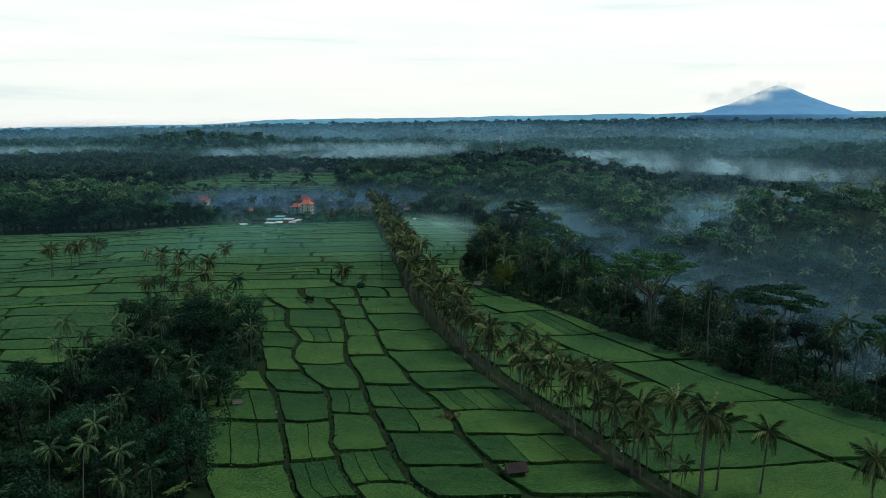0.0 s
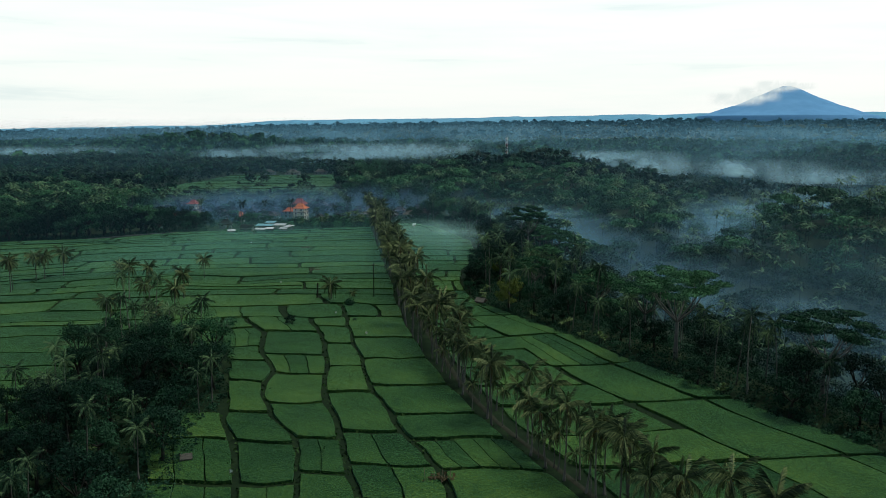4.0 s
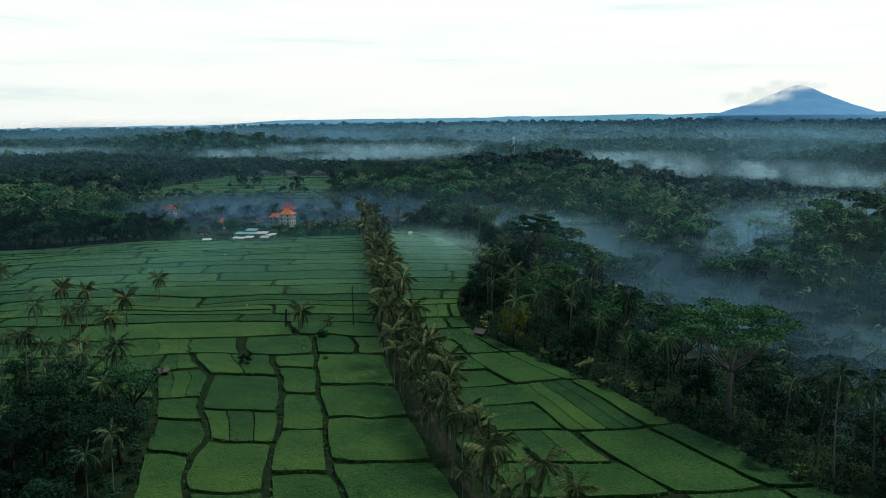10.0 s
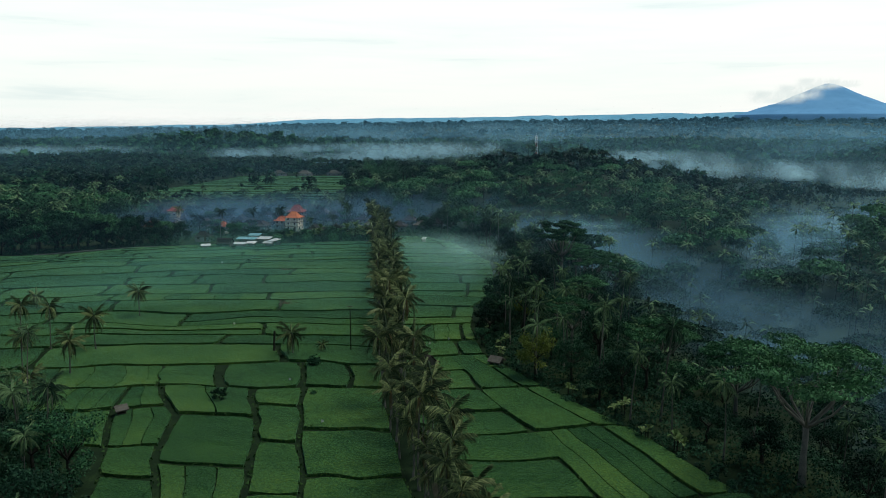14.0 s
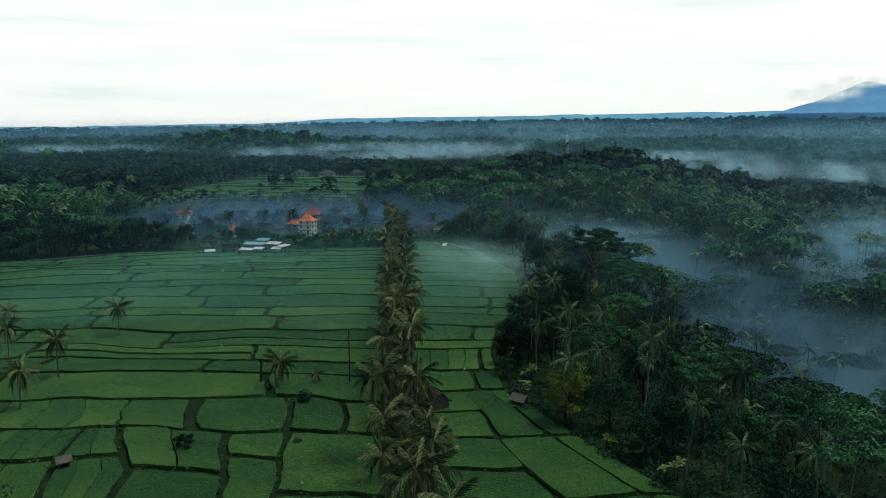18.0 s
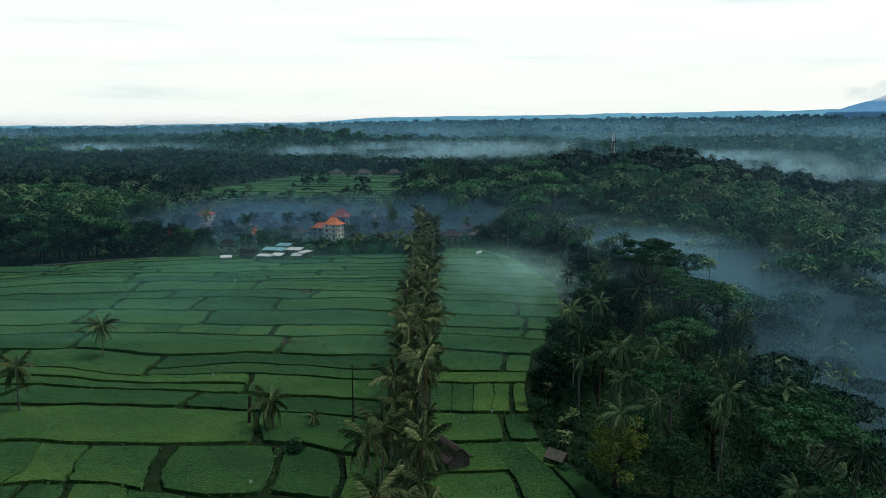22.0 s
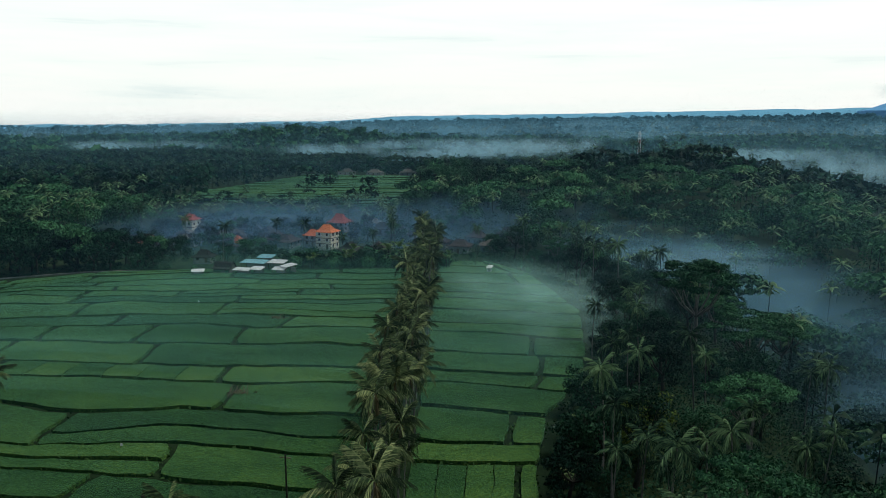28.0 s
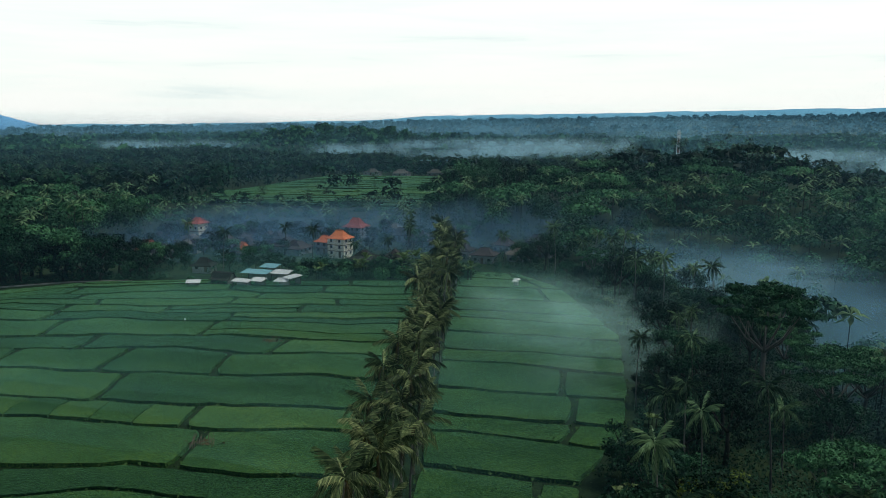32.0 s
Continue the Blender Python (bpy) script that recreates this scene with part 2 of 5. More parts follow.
def mist_material(name, colour, most, scale, upright=False, tear=(0.34, 0.68), foot=1.0):
    """Thin mist: mostly clear, densest in its middle, torn by noise. An upright sheet is densest at its foot."""
    m = bpy.data.materials.new(name)
    m.use_nodes = True
    t = m.node_tree
    t.nodes.clear()
    co = t.nodes.new("ShaderNodeTexCoord")
    cloud = node(t, "ShaderNodeTexNoise", Scale=scale, Detail=5.0, Roughness=0.55, Distortion=0.5)
    t.links.new(co.outputs["Object"], cloud.inputs["Vector"])
    torn = ramp(t, [(tear[0], (0.10, 0.10, 0.10)) if upright else (tear[0], (0, 0, 0)), (tear[1], (1, 1, 1))], cloud.outputs[0])
    xyz = t.nodes.new("ShaderNodeSeparateXYZ")
    t.links.new(co.outputs["Generated"], xyz.inputs[0])

    def curve(src, stops):
        r = ramp(t, [(p, (v, v, v)) for p, v in stops], src)
        r.color_ramp.interpolation = "EASE"
        return r.outputs[0]

    def times(a, b):
        n = t.nodes.new("ShaderNodeMath")
        n.operation = "MULTIPLY"
        t.links.new(a, n.inputs[0])
        if isinstance(b, float):
            n.inputs[1].default_value = b
        else:
            t.links.new(b, n.inputs[1])
        return n.outputs[0]
    fade = curve(xyz.outputs[0], [(0.0, 0), (0.3, 1), (0.7, 1), (1.0, 0)])
    if upright:
        fade = times(fade, curve(xyz.outputs[2], [(0.0, foot), (0.3, 1), (0.5, 0.75), (1.0, 0)]))
    else:
        fade = times(fade, curve(xyz.outputs[1], [(0.0, 0), (0.35, 1), (0.65, 1), (1.0, 0)]))
    alpha = times(times(torn.outputs[0], fade), most)
    clear = t.nodes.new("ShaderNodeBsdfTransparent")
    lit = node(t, "ShaderNodeBsdfDiffuse", Color=(*colour, 1))
    thin = node(t, "ShaderNodeBsdfTranslucent", Color=(*colour, 1))
    half = node(t, "ShaderNodeMixShader", Fac=0.5)
    t.links.new(lit.outputs[0], half.inputs[1])
    t.links.new(thin.outputs[0], half.inputs[2])
    mixer = t.nodes.new("ShaderNodeMixShader")
    t.links.new(alpha, mixer.inputs[0])
    t.links.new(clear.outputs[0], mixer.inputs[1])
    t.links.new(half.outputs[0], mixer.inputs[2])
    t.links.new(mixer.outputs[0], t.nodes.new("ShaderNodeOutputMaterial").inputs[0])
    return m


# ---- mesh helpers ----
rng = np.random.default_rng(7)


class Build:
    """Gathers vertices and faces for one mesh."""

    def __init__(self):
        self.v, self.f, self.n, self.k = [], [], 0, []

    def add(self, verts, faces, slot=0):
        self.v.extend(map(tuple, verts))
        self.f.extend(tuple(i + self.n for i in f) for f in faces)
        self.k.extend([slot] * len(faces))
        self.n += len(verts)
        return self

    def box(self, x0, y0, z0, x1, y1, z1, slot=0, taper=0.0):
        c, d = taper * (x1 - x0), taper * (y1 - y0)
        v = [(x0, y0, z0), (x1, y0, z0), (x1, y1, z0), (x0, y1, z0),
             (x0 + c, y0 + d, z1), (x1 - c, y0 + d, z1), (x1 - c, y1 - d, z1), (x0 + c, y1 - d, z1)]
        return self.add(v, [(3, 2, 1, 0), (4, 5, 6, 7), (0, 1, 5, 4), (1, 2, 6, 5), (2, 3, 7, 6), (3, 0, 4, 7)], slot)

    def tube(self, points, radii, sides=6, slot=0, cap=True):
        pts = [Vector(p) for p in points]
        verts, faces = [], []
        for i, p in enumerate(pts):
            d = (pts[min(i + 1, len(pts) - 1)] - pts[max(i - 1, 0)]).normalized()
            a = d.cross(Vector((0.31, 0.95, 0.07))).normalized()
            b = d.cross(a)
            for s in range(sides):
                w = 2 * math.pi * s / sides
                verts.append(p + (a * math.cos(w) + b * math.sin(w)) * radii[i])
        for i in range(len(pts) - 1):
            for s in range(sides):
                e = (s + 1) % sides
                faces.append((i * sides + s, i * sides + e, (i + 1) * sides + e, (i + 1) * sides + s))
        if cap:
            faces.append(tuple(range(len(verts) - sides, len(verts))))
        return self.add(verts, faces, slot)

    def leaves(self, centres, sizes, up=0.35, long=1.0, slot=0, out=None):
        """Small leaf blades round the centres, turned at random, flatter where up is high."""
        n = len(centres)
        a = rng.normal(size=(n, 3))
        a[:, 2] *= 1 - up
        a /= np.linalg.norm(a, axis=1, keepdims=True)
        u = rng.normal(size=(n, 3)) * (1 - up) + np.array([0, 0, up * 2.2])
        if out is not None:
            u = np.asarray(out) / (np.linalg.norm(out, axis=1, keepdims=True) + 1e-9) + rng.normal(size=(n, 3)) * 0.42
            a = np.cross(u, a)
            a /= np.linalg.norm(a, axis=1, keepdims=True) + 1e-9
        b = np.cross(u, a)
        b /= np.linalg.norm(b, axis=1, keepdims=True) + 1e-9
        w = np.cross(a, b)
        s = np.asarray(sizes).reshape(-1, 1)
        c = np.asarray(centres)
        q = np.stack([c - a * s * long, c + a * s * 0.8 * long + b * s * 0.64, c + a * s * 0.8 * long - b * s * 0.64 + w * s * 0.3], 1).reshape(-1, 3)
        tri = np.arange(n * 3).reshape(-1, 3)
        return self.add(q.tolist(), tri.tolist(), slot)

    def mesh(self, name, *mats, smooth=False):
        me = bpy.data.meshes.new(name)
        me.from_pydata(self.v, [], self.f)
        for m in mats:
            me.materials.append(m)
        if len(mats) > 1:
            me.polygons.foreach_set("material_index", self.k)
        if smooth:
            me.polygons.foreach_set("use_smooth", [True] * len(me.polygons))
        me.update()
        return me


def part(name, built, mat, parent, label="", smooth=False):
    me = built if isinstance(built, bpy.types.Mesh) else built.mesh(name, mat, smooth=smooth)
    ob = new(name, me)
    ob.parent = parent
    if label:
        tagged(ob, label)
    return ob


def thing(name, m, label, category, group="", kind=""):
    ob = new(name)
    ob.empty_display_size = 0.5
    ob.matrix_basis = m
    return tagged(ob, label, category, group, kind)


def stuff(name, built, mats, label, category):
    mats = mats if isinstance(mats, (list, tuple)) else [mats]
    return tagged(new(name, built.mesh(name, *mats)), label, category, kind="stuff")


def smooth(a, b, x):
    t = min(1.0, max(0.0, (x - a) / (b - a)))
    return t * t * (3 - 2 * t)


# ---- the plan: lines of the fields and the lie of the land ----
def along(table, s):
    """A smooth line through a few (s, value) pairs."""
    if s <= table[0][0]:
        (a, p), (b, q) = table[:2]
        return p + (q - p) * (s - a) / (b - a)
    for (a, p), (b, q) in zip(table, table[1:]):
        if s <= b:
            return p + (q - p) * (s - a) / (b - a)
    (a, p), (b, q) = table[-2:]
    return p + (q - p) * (s - a) / (b - a)


ROW = [(60, 66), (120, 34), (142, 25.5), (171, 12.5), (193, 5), (222, -2.5), (243, -7.5), (270, -11.5), (300, -15.5), (345, -22.5), (395, -30.5), (447, -38.5), (476, -44)]
EDGE = [(60, 150), (143, 88), (173, 69), (204, 50), (229, 38), (248, 26), (272, 12), (300, 8), (329, 9), (345, 15), (368, 16), (403, 15), (423, 8), (451, -2), (478, -23)]
FAR = [(-300, 385), (-237, 397), (-182, 410), (-157, 428), (-118, 441), (-86, 446), (-45, 454), (-38, 474), (-20, 477), (-2, 452), (16, 405)]


def row_x(y):
    return along(ROW, y)


def edge_x(y):
    return along(EDGE, y)


def far_y(x):
    return along(FAR, x)


def in_grove(x, y, grow=0.0):
    """The dark wood that stands out into the left-hand fields."""
    right = along([(40, -34), (120, -41), (153, -45), (180, -46), (204, -52), (228, -66), (246, -88)], y) + grow
    left = along([(40, -190), (100, -150), (150, -100), (184, -86), (222, -90), (246, -94)], y) - grow
    return y < 244 + grow and left < x < right


def second_field(x, y):
    """The pale paddies behind the village."""
    if (x + 184) ** 2 / 300 + (y - 745) ** 2 / 500 < 1 or y < 652:
        return False
    return 632 < y < 885 and -262 + 0.1 * (y - 700) < x < -100 - 0.15 * (y - 720) and noise.noise((x * 0.02, y * 0.012, 4)) < 0.5


def in_fields(x, y, grow=0.0):
    if in_grove(x, y, 0):
        return False
    return x < edge_x(y) + grow and y < far_y(x) + grow


DIPS = ((286, 1200, 190, 16), (430, 960, 170, 14), (0, 1340, 230, 16), (-420, 1750, 330, 15), (800, 1500, 330, 15), (600, 1010, 160, 14), (-110, 1080, 150, 14), (-60, 1240, 170, 14),
        (245, 1070, 150, 15), (225, 880, 120, 16), (212, 770, 90, 16), (325, 800, 150, 15), (330, 670, 120, 14), (-330, 1200, 160, 12), (-620, 1250, 220, 13))
# wooded rises: x, y, half width, half depth, height
RISES = ((72, 650, 88, 105, 27), (105, 500, 34, 85, 15), (205, 425, 80, 42, 19), (290, 445, 90, 60, 14), (-480, 1480, 170, 90, 26), (-250, 1500, 220, 70, 10), (90, 1180, 90, 60, 8), (420, 1330, 260, 70, 12), (-800, 1560, 260, 80, 14))


# the misty stream valley and its arms: x, y, half width
STREAM = (((18, 530, 16), (48, 500, 17), (72, 462, 15), (80, 410, 15), (84, 360, 17), (104, 318, 24), (128, 270, 30), (130, 215, 30), (150, 150, 34)),
          ((84, 372, 15), (114, 392, 15), (140, 412, 17), (158, 452, 16), (176, 500, 20), (236, 556, 28), (320, 610, 30), (420, 660, 34)))


def off_stream(x, y):
    """Distance from the nearest stream line, in its half widths."""
    best = 99.0
    for line in STREAM:
        for (ax, ay, aw), (bx, by, bw) in zip(line, line[1:]):
            t = min(1.0, max(0.0, ((x - ax) * (bx - ax) + (y - ay) * (by - ay)) / ((bx - ax) ** 2 + (by - ay) ** 2)))
            best = min(best, math.hypot(x - ax - t * (bx - ax), y - ay - t * (by - ay)) / (aw + t * (bw - aw)))
    return best


def in_dip(x, y):
    """Open misty hollows in the far woods."""
    return any(((x - px) / (wide * 0.75)) ** 2 + ((y - py) / (wide * 0.3)) ** 2 < 1 + 0.6 * noise.noise((x * 0.02, y * 0.02, 6)) for px, py, wide, _ in DIPS)


def land(x, y):
    """Height of the ground."""
    d = math.hypot(x, y)
    z = 0.0
    if not in_fields(x, y, 6) and y > 40:
        off = x - edge_x(min(y, 478))
        z -= 15 * smooth(18, 62, off) * (1 - smooth(300, 420, off)) * (1 - smooth(600, 720, y))
    if x > 0 and 100 < y < 720 and x > edge_x(min(y, 478)) + 14:
        z -= 6 * smooth(1.6, 0.5, off_stream(x, y))
    for px, py, wide, deep, high in RISES:
        if y > 478 or x > edge_x(y) + 10:
            z += high * math.exp(-((x - px) / wide) ** 2 - ((y - py) / deep) ** 2)
    roll = noise.noise((x * 0.0019, y * 0.0026, 3.0)) * 24 + noise.noise((x * 0.005, y * 0.006, 9.0)) * 9 - 4
    z += roll * smooth(700, 1150, d) * (1 - 0.5 * smooth(2600, 4300, d))
    for px, py, wide, deep in DIPS:
        z -= deep * math.exp(-((x - px) / wide) ** 2 - ((y - py) / (wide * 0.45)) ** 2)
    az = math.degrees(math.atan2(x, y))
    rise = along([(-60, -8), (-35, 0), (-18, 16), (-12, 34), (0, 42), (14, 58), (40, 60)], az)
    z += rise * smooth(1900, 4300, d)
    return z


# ---- ground ----
def ground_sheet():
    """One sheet to the horizon: rings round the start, finer near by."""
    b = Build()
    rings = [0, 30, 60, 90] + [120 + 15 * i for i in range(34)] + [650, 700, 760, 830, 910, 1000, 1100, 1220, 1350, 1500, 1700, 1900, 2150, 2450, 2800, 3200, 3600, 4000, 4400, 4850]
    sides = 180
    verts, faces = [], []
    for r in rings:
        for s in range(sides):
            w = 2 * math.pi * s / sides
            x, y = r * math.sin(w), r * math.cos(w)
            verts.append((x, y, land(x, y) - (0.25 if in_fields(x, y) else 0.6)))
    for i in range(len(rings) - 1):
        for s in range(sides):
            e = (s + 1) % sides
            faces.append((i * sides + s, i * sides + e, (i + 1) * sides + e, (i + 1) * sides + s))
    b.add(verts, faces)
    ob = new("ground", b.mesh("ground", M["woodland"], smooth=True))
    return tagged(ob, "dark green wooded valley floor under low mist", "ground", kind="structure")


ground = ground_sheet()


# ---- rice fields: bund sheet, then each plot as a raised bed of rice ----
def bund_sheet():
    b = Build()
    step = 6.0
    xs = np.arange(-330, 120, step)
    ys = np.arange(40, 486, step)
    index = {}
    verts, faces = [], []

    def corner(i, j):
        if (i, j) not in index:
            index[i, j] = len(verts)
            verts.append((xs[i], ys[j], 0.02 + 0.04 * noise.noise((xs[i] * 0.2, ys[j] * 0.2, 1))))
        return index[i, j]
    for i in range(len(xs) - 1):
        for j in range(len(ys) - 1):
            x, y = xs[i] + step / 2, ys[j] + step / 2
            if x < edge_x(y) + 9 and y < far_y(x) + 8:
                faces.append((corner(i, j), corner(i + 1, j), corner(i + 1, j + 1), corner(i, j + 1)))
    b.add(verts, faces)
    ob = new("field", b.mesh("field", M["bund"]))
    return tagged(ob, "terraced rice fields parted by dark grassy bunds", "rice field", kind="structure")


field = bund_sheet()


def wig(x, y, k, much):
    return noise.noise((x * 0.045, y * 0.045, k)) * much + noise.noise((x * 0.16, y * 0.16, k + 5)) * much * 0.28


GRASS = []


def plot(at, u0, u1, v0, v1, gap, height, parent, trim=None, name="paddy_plot"):
    """One bed of rice between the lines u0..u1 and v0..v1 of a field; at(u, v) gives its place on the ground."""
    g0, g1 = trim or (gap, gap)
    corner = 0.8 if trim is None or min(trim) > 0.2 else 0.25
    nu = max(3, min(26, int((u1 - u0) / 2.2)))
    nv = max(4, min(12, int((v1 - v0) / 2.0)))
    rows = []
    for j in range(nv + 1):
        for i in range(nu + 1):
            s, t = i / nu, j / nv
            # rounded corners
            ex, ey = abs(2 * s - 1), abs(2 * t - 1)
            pull = max(0.0, ex + ey - 1.5) * corner
            x, y = at(u0 + g0 + (u1 - u0 - g0 - g1) * s, v0 + gap + (v1 - v0 - 2 * gap) * t)
            cx, cy = at((u0 + u1) / 2, (v0 + v1) / 2)
            shift = pull * 1.2 / (1 + math.hypot(cx - x, cy - y))
            rows.append((x + (cx - x) * shift, y + (cy - y) * shift))
    cx = sum(p[0] for p in rows) / len(rows)
    cy = sum(p[1] for p in rows) / len(rows)
    top = [(x - cx, y - cy, height + 0.10 * noise.noise((x * 0.7, y * 0.7, 2.0))) for x, y in rows]
    rim = [i for i in range(nu + 1)] + [(nu + 1) * j + nu for j in range(1, nv + 1)] + \
          [(nu + 1) * nv + i for i in range(nu - 1, -1, -1)] + [(nu + 1) * j for j in range(nv - 1, 0, -1)]
    faces = [(j * (nu + 1) + i, j * (nu + 1) + i + 1, (j + 1) * (nu + 1) + i + 1, (j + 1) * (nu + 1) + i) for j in range(nv) for i in range(nu)]
    n = len(top)
    low = [(top[k][0] * 1.006, top[k][1] * 1.006, 0.0) for k in rim]
    for k in range(len(rim)):
        e = (k + 1) % len(rim)
        faces.append((rim[e], rim[k], n + k, n + e))
    if at in (left_at,) or cy < 480:
        for k in rim:
            GRASS.append((cx + top[k][0], cy + top[k][1], height * 0.55))
    ob = new(name, Build().add(top + low, faces).mesh(name, M["rice"]))
    ob.location = (cx, cy, 0.03)
    ob.parent = parent
    return ob


# true places, left of the row, of the bunds that run along it
BUND_A = [(60, 24), (138, 24.5), (151, 21), (250, 20)]
BUND_B = [(60, 44), (145, 37), (168, 34), (190, 31), (224, 28), (250, 30), (270, 33)]
BUND_C = [(60, 52), (114, 49.5), (136, 48.8), (160, 43.8), (178, 44), (188, 46), (201, 43.3), (214, 45), (235, 46), (250, 52)]
BUND_D = [(60, 62), (114, 59.5), (146, 57.7), (183, 53.6), (218, 54), (234, 56.5), (254, 58.5)]


def true_u(u, y):
    """Bends the even columns u onto the winding bunds near by."""
    k = smooth(285, 254, y)
    if k <= 0 or u >= 90:
        return u
    knots = [(2.6, 2.6), (25, along(BUND_A, y)), (36, along(BUND_B, y)), (48, along(BUND_C, y)), (60, along(BUND_D, y)), (74, 73), (90, 90)]
    return u + (along(knots, u) - u) * k


def left_at(u, y):
    """u: metres left of the palm row; y: metres along it, drawn in to the far edge."""
    u = true_u(u, y)
    v = (y - 62) / 392
    x = row_x(y) - u
    y2 = 62 + v * (far_y(min(x, -45)) - 62)
    x = row_x(y2) - u
    k = smooth(0, 9, u)
    sway = 7 * noise.noise((x * 0.014, y2 * 0.03, 8)) * smooth(20, 70, u) * smooth(0.995, 0.9, v)
    return x + wig(x, y2, 20, 3.4 if y > 256 else 1.8) * k, y2 + (wig(x, y2, 40, 3.2) + sway) * k * smooth(1.0, 0.97, v)


def right_at(u, v):
    """u: 0 at the palm row to 100 at the wood's edge; v as y."""
    s = u / 100
    x0, x1 = row_x(v) + 2.6, edge_x(v) - 1.2
    x = x0 + (x1 - x0) * s
    return x + wig(x, v, 60, 1.5) * 4 * s * (1 - s), v + wig(x, v, 70, 2.2) + 6 * s * smooth(330, 200, v)


def beds(pick, at, u0, u1, y0, y1, gap, lines):
    """One plot, or a plot in several beds with narrow furrows between them."""
    n = 1
    if pick.random() < lines:
        n = max(1, min(6, int((u1 - u0) / pick.uniform(3.2, 6.0))))
    h = pick.uniform(0.42, 0.72)
    for i in range(n):
        a, b = u0 + (u1 - u0) * i / n, u0 + (u1 - u0) * (i + 1) / n
        plot(at, a, b, y0, y1, gap, h, field, trim=(gap if i == 0 else 0.10, gap if i == n - 1 else 0.10))


NEAR_U = (2.6, 25, 36, 48, 60, 74, 90)                       # bunds along the row, near by
NEAR_Y = ((252, 229.5, 212, 192.5, 174.5, 162, 149, 137, 125, 113, 101, 88, 74, 62), (252, 242.5, 223.5, 205, 188, 166, 151, 138, 124, 112, 99, 84, 70, 62),
          (252, 235.5, 214.5, 200, 182, 162.5, 147, 131, 118, 103, 90, 76, 62), (252, 240, 222, 208, 194, 176, 160, 143, 129, 113, 98, 80, 62))
STRIPS = (252, 268, 282, 292, 304, 319, 334, 345, 361, 376, 387, 402, 412, 421, 429, 437, 446, 454)
RIGHT_Y = (66, 80, 94, 108, 122, 136, 150, 164, 178, 190, 203, 217, 229, 240, 251, 263, 275, 288, 304, 312, 326, 339, 347, 360, 376, 385, 399, 412, 420, 434, 449, 461, 472)


def left_fields():
    pick = random.Random(11)
    for c in range(len(NEAR_U) - 1):
        ys = NEAR_Y[min(c, 3)]
        for a, b in zip(ys[1:], ys):
            cx, cy = left_at((NEAR_U[c] + NEAR_U[c + 1]) / 2, (a + b) / 2)
            if not in_grove(cx, cy, -5):
                beds(pick, left_at, NEAR_U[c], NEAR_U[c + 1], a, b, 0.68, 0.45 if c else 0.12)
    # wider plots left of the grove
    y = 120.0
    while y < 250:
        deep = pick.uniform(9, 15)
        u = 90.0
        while u < 250:
            wide = pick.uniform(24, 46)
            cx, cy = left_at(u + wide / 2, y + deep / 2)
            if not in_grove(cx, cy, -2):
                beds(pick, left_at, u, u + wide, y, min(252, y + deep), 0.5, 0.15)
            u += wide
        y += deep
    # long strips in the middle and far parts
    for k, (a, b) in enumerate(zip(STRIPS, STRIPS[1:])):
        u = 2.6
        while u < 250:
            wide = pick.uniform(8, 14) if k == 0 and u < 45 else pick.uniform(22, 60)
            if k > 2 and pick.random() < 0.2:
                m = a + (b - a) * pick.uniform(0.4, 0.6)
                beds(pick, left_at, u, u + wide, a, m, 0.55, 0)
                beds(pick, left_at, u, u + wide, m, b, 0.55, 0)
            else:
                beds(pick, left_at, u, u + wide, a, b, 0.75, 0.2 if k < 4 else 0.05)
            u += wide


def right_fields():
    pick = random.Random(5)
    for i, (y, y1) in enumerate(zip(RIGHT_Y, RIGHT_Y[1:])):
        span = max(6.0, edge_x((y + y1) / 2) - row_x((y + y1) / 2))
        k = 100 / span

        def at(p, q, k=k):
            return right_at(p * k, q)
        if y < 262:
            # short plots beside the palms, long ones beyond the middle bund, a strip along the wood
            mid, rim = 53 + pick.uniform(-2, 2), 85 + pick.uniform(-2, 2)
            beds(pick, at, 0, mid / k, y, y1, 0.5, 0.06)
            if i % 2 == 0:
                y2 = RIGHT_Y[i + 2]
                beds(pick, at, mid / k, rim / k, y, y2, 0.5, 0.06)
                beds(pick, at, rim / k, 100 / k, y, y2, 0.45, 0)
        else:
            cuts = [0, pick.uniform(66, 84), 100] if pick.random() < 0.65 else [0, 100]
            for a, b in zip(cuts, cuts[1:]):
                beds(pick, at, a / k, b / k, y, y1, 0.68, 0.06)


left_fields()
right_fields()


def bund_grass():
    """Tufts that fray the edges of the plots."""
    p = np.array(GRASS)
    p = np.repeat(p, 3, axis=0)
    p += rng.normal(size=p.shape) * np.array([0.35, 0.35, 0.10])
    b = Build().leaves(p, rng.uniform(0.18, 0.48, len(p)), up=0.1)
    stuff("bund_grass", b, M["tuft"], "ragged grass along the bunds of the rice plots", "grass")


bund_grass()


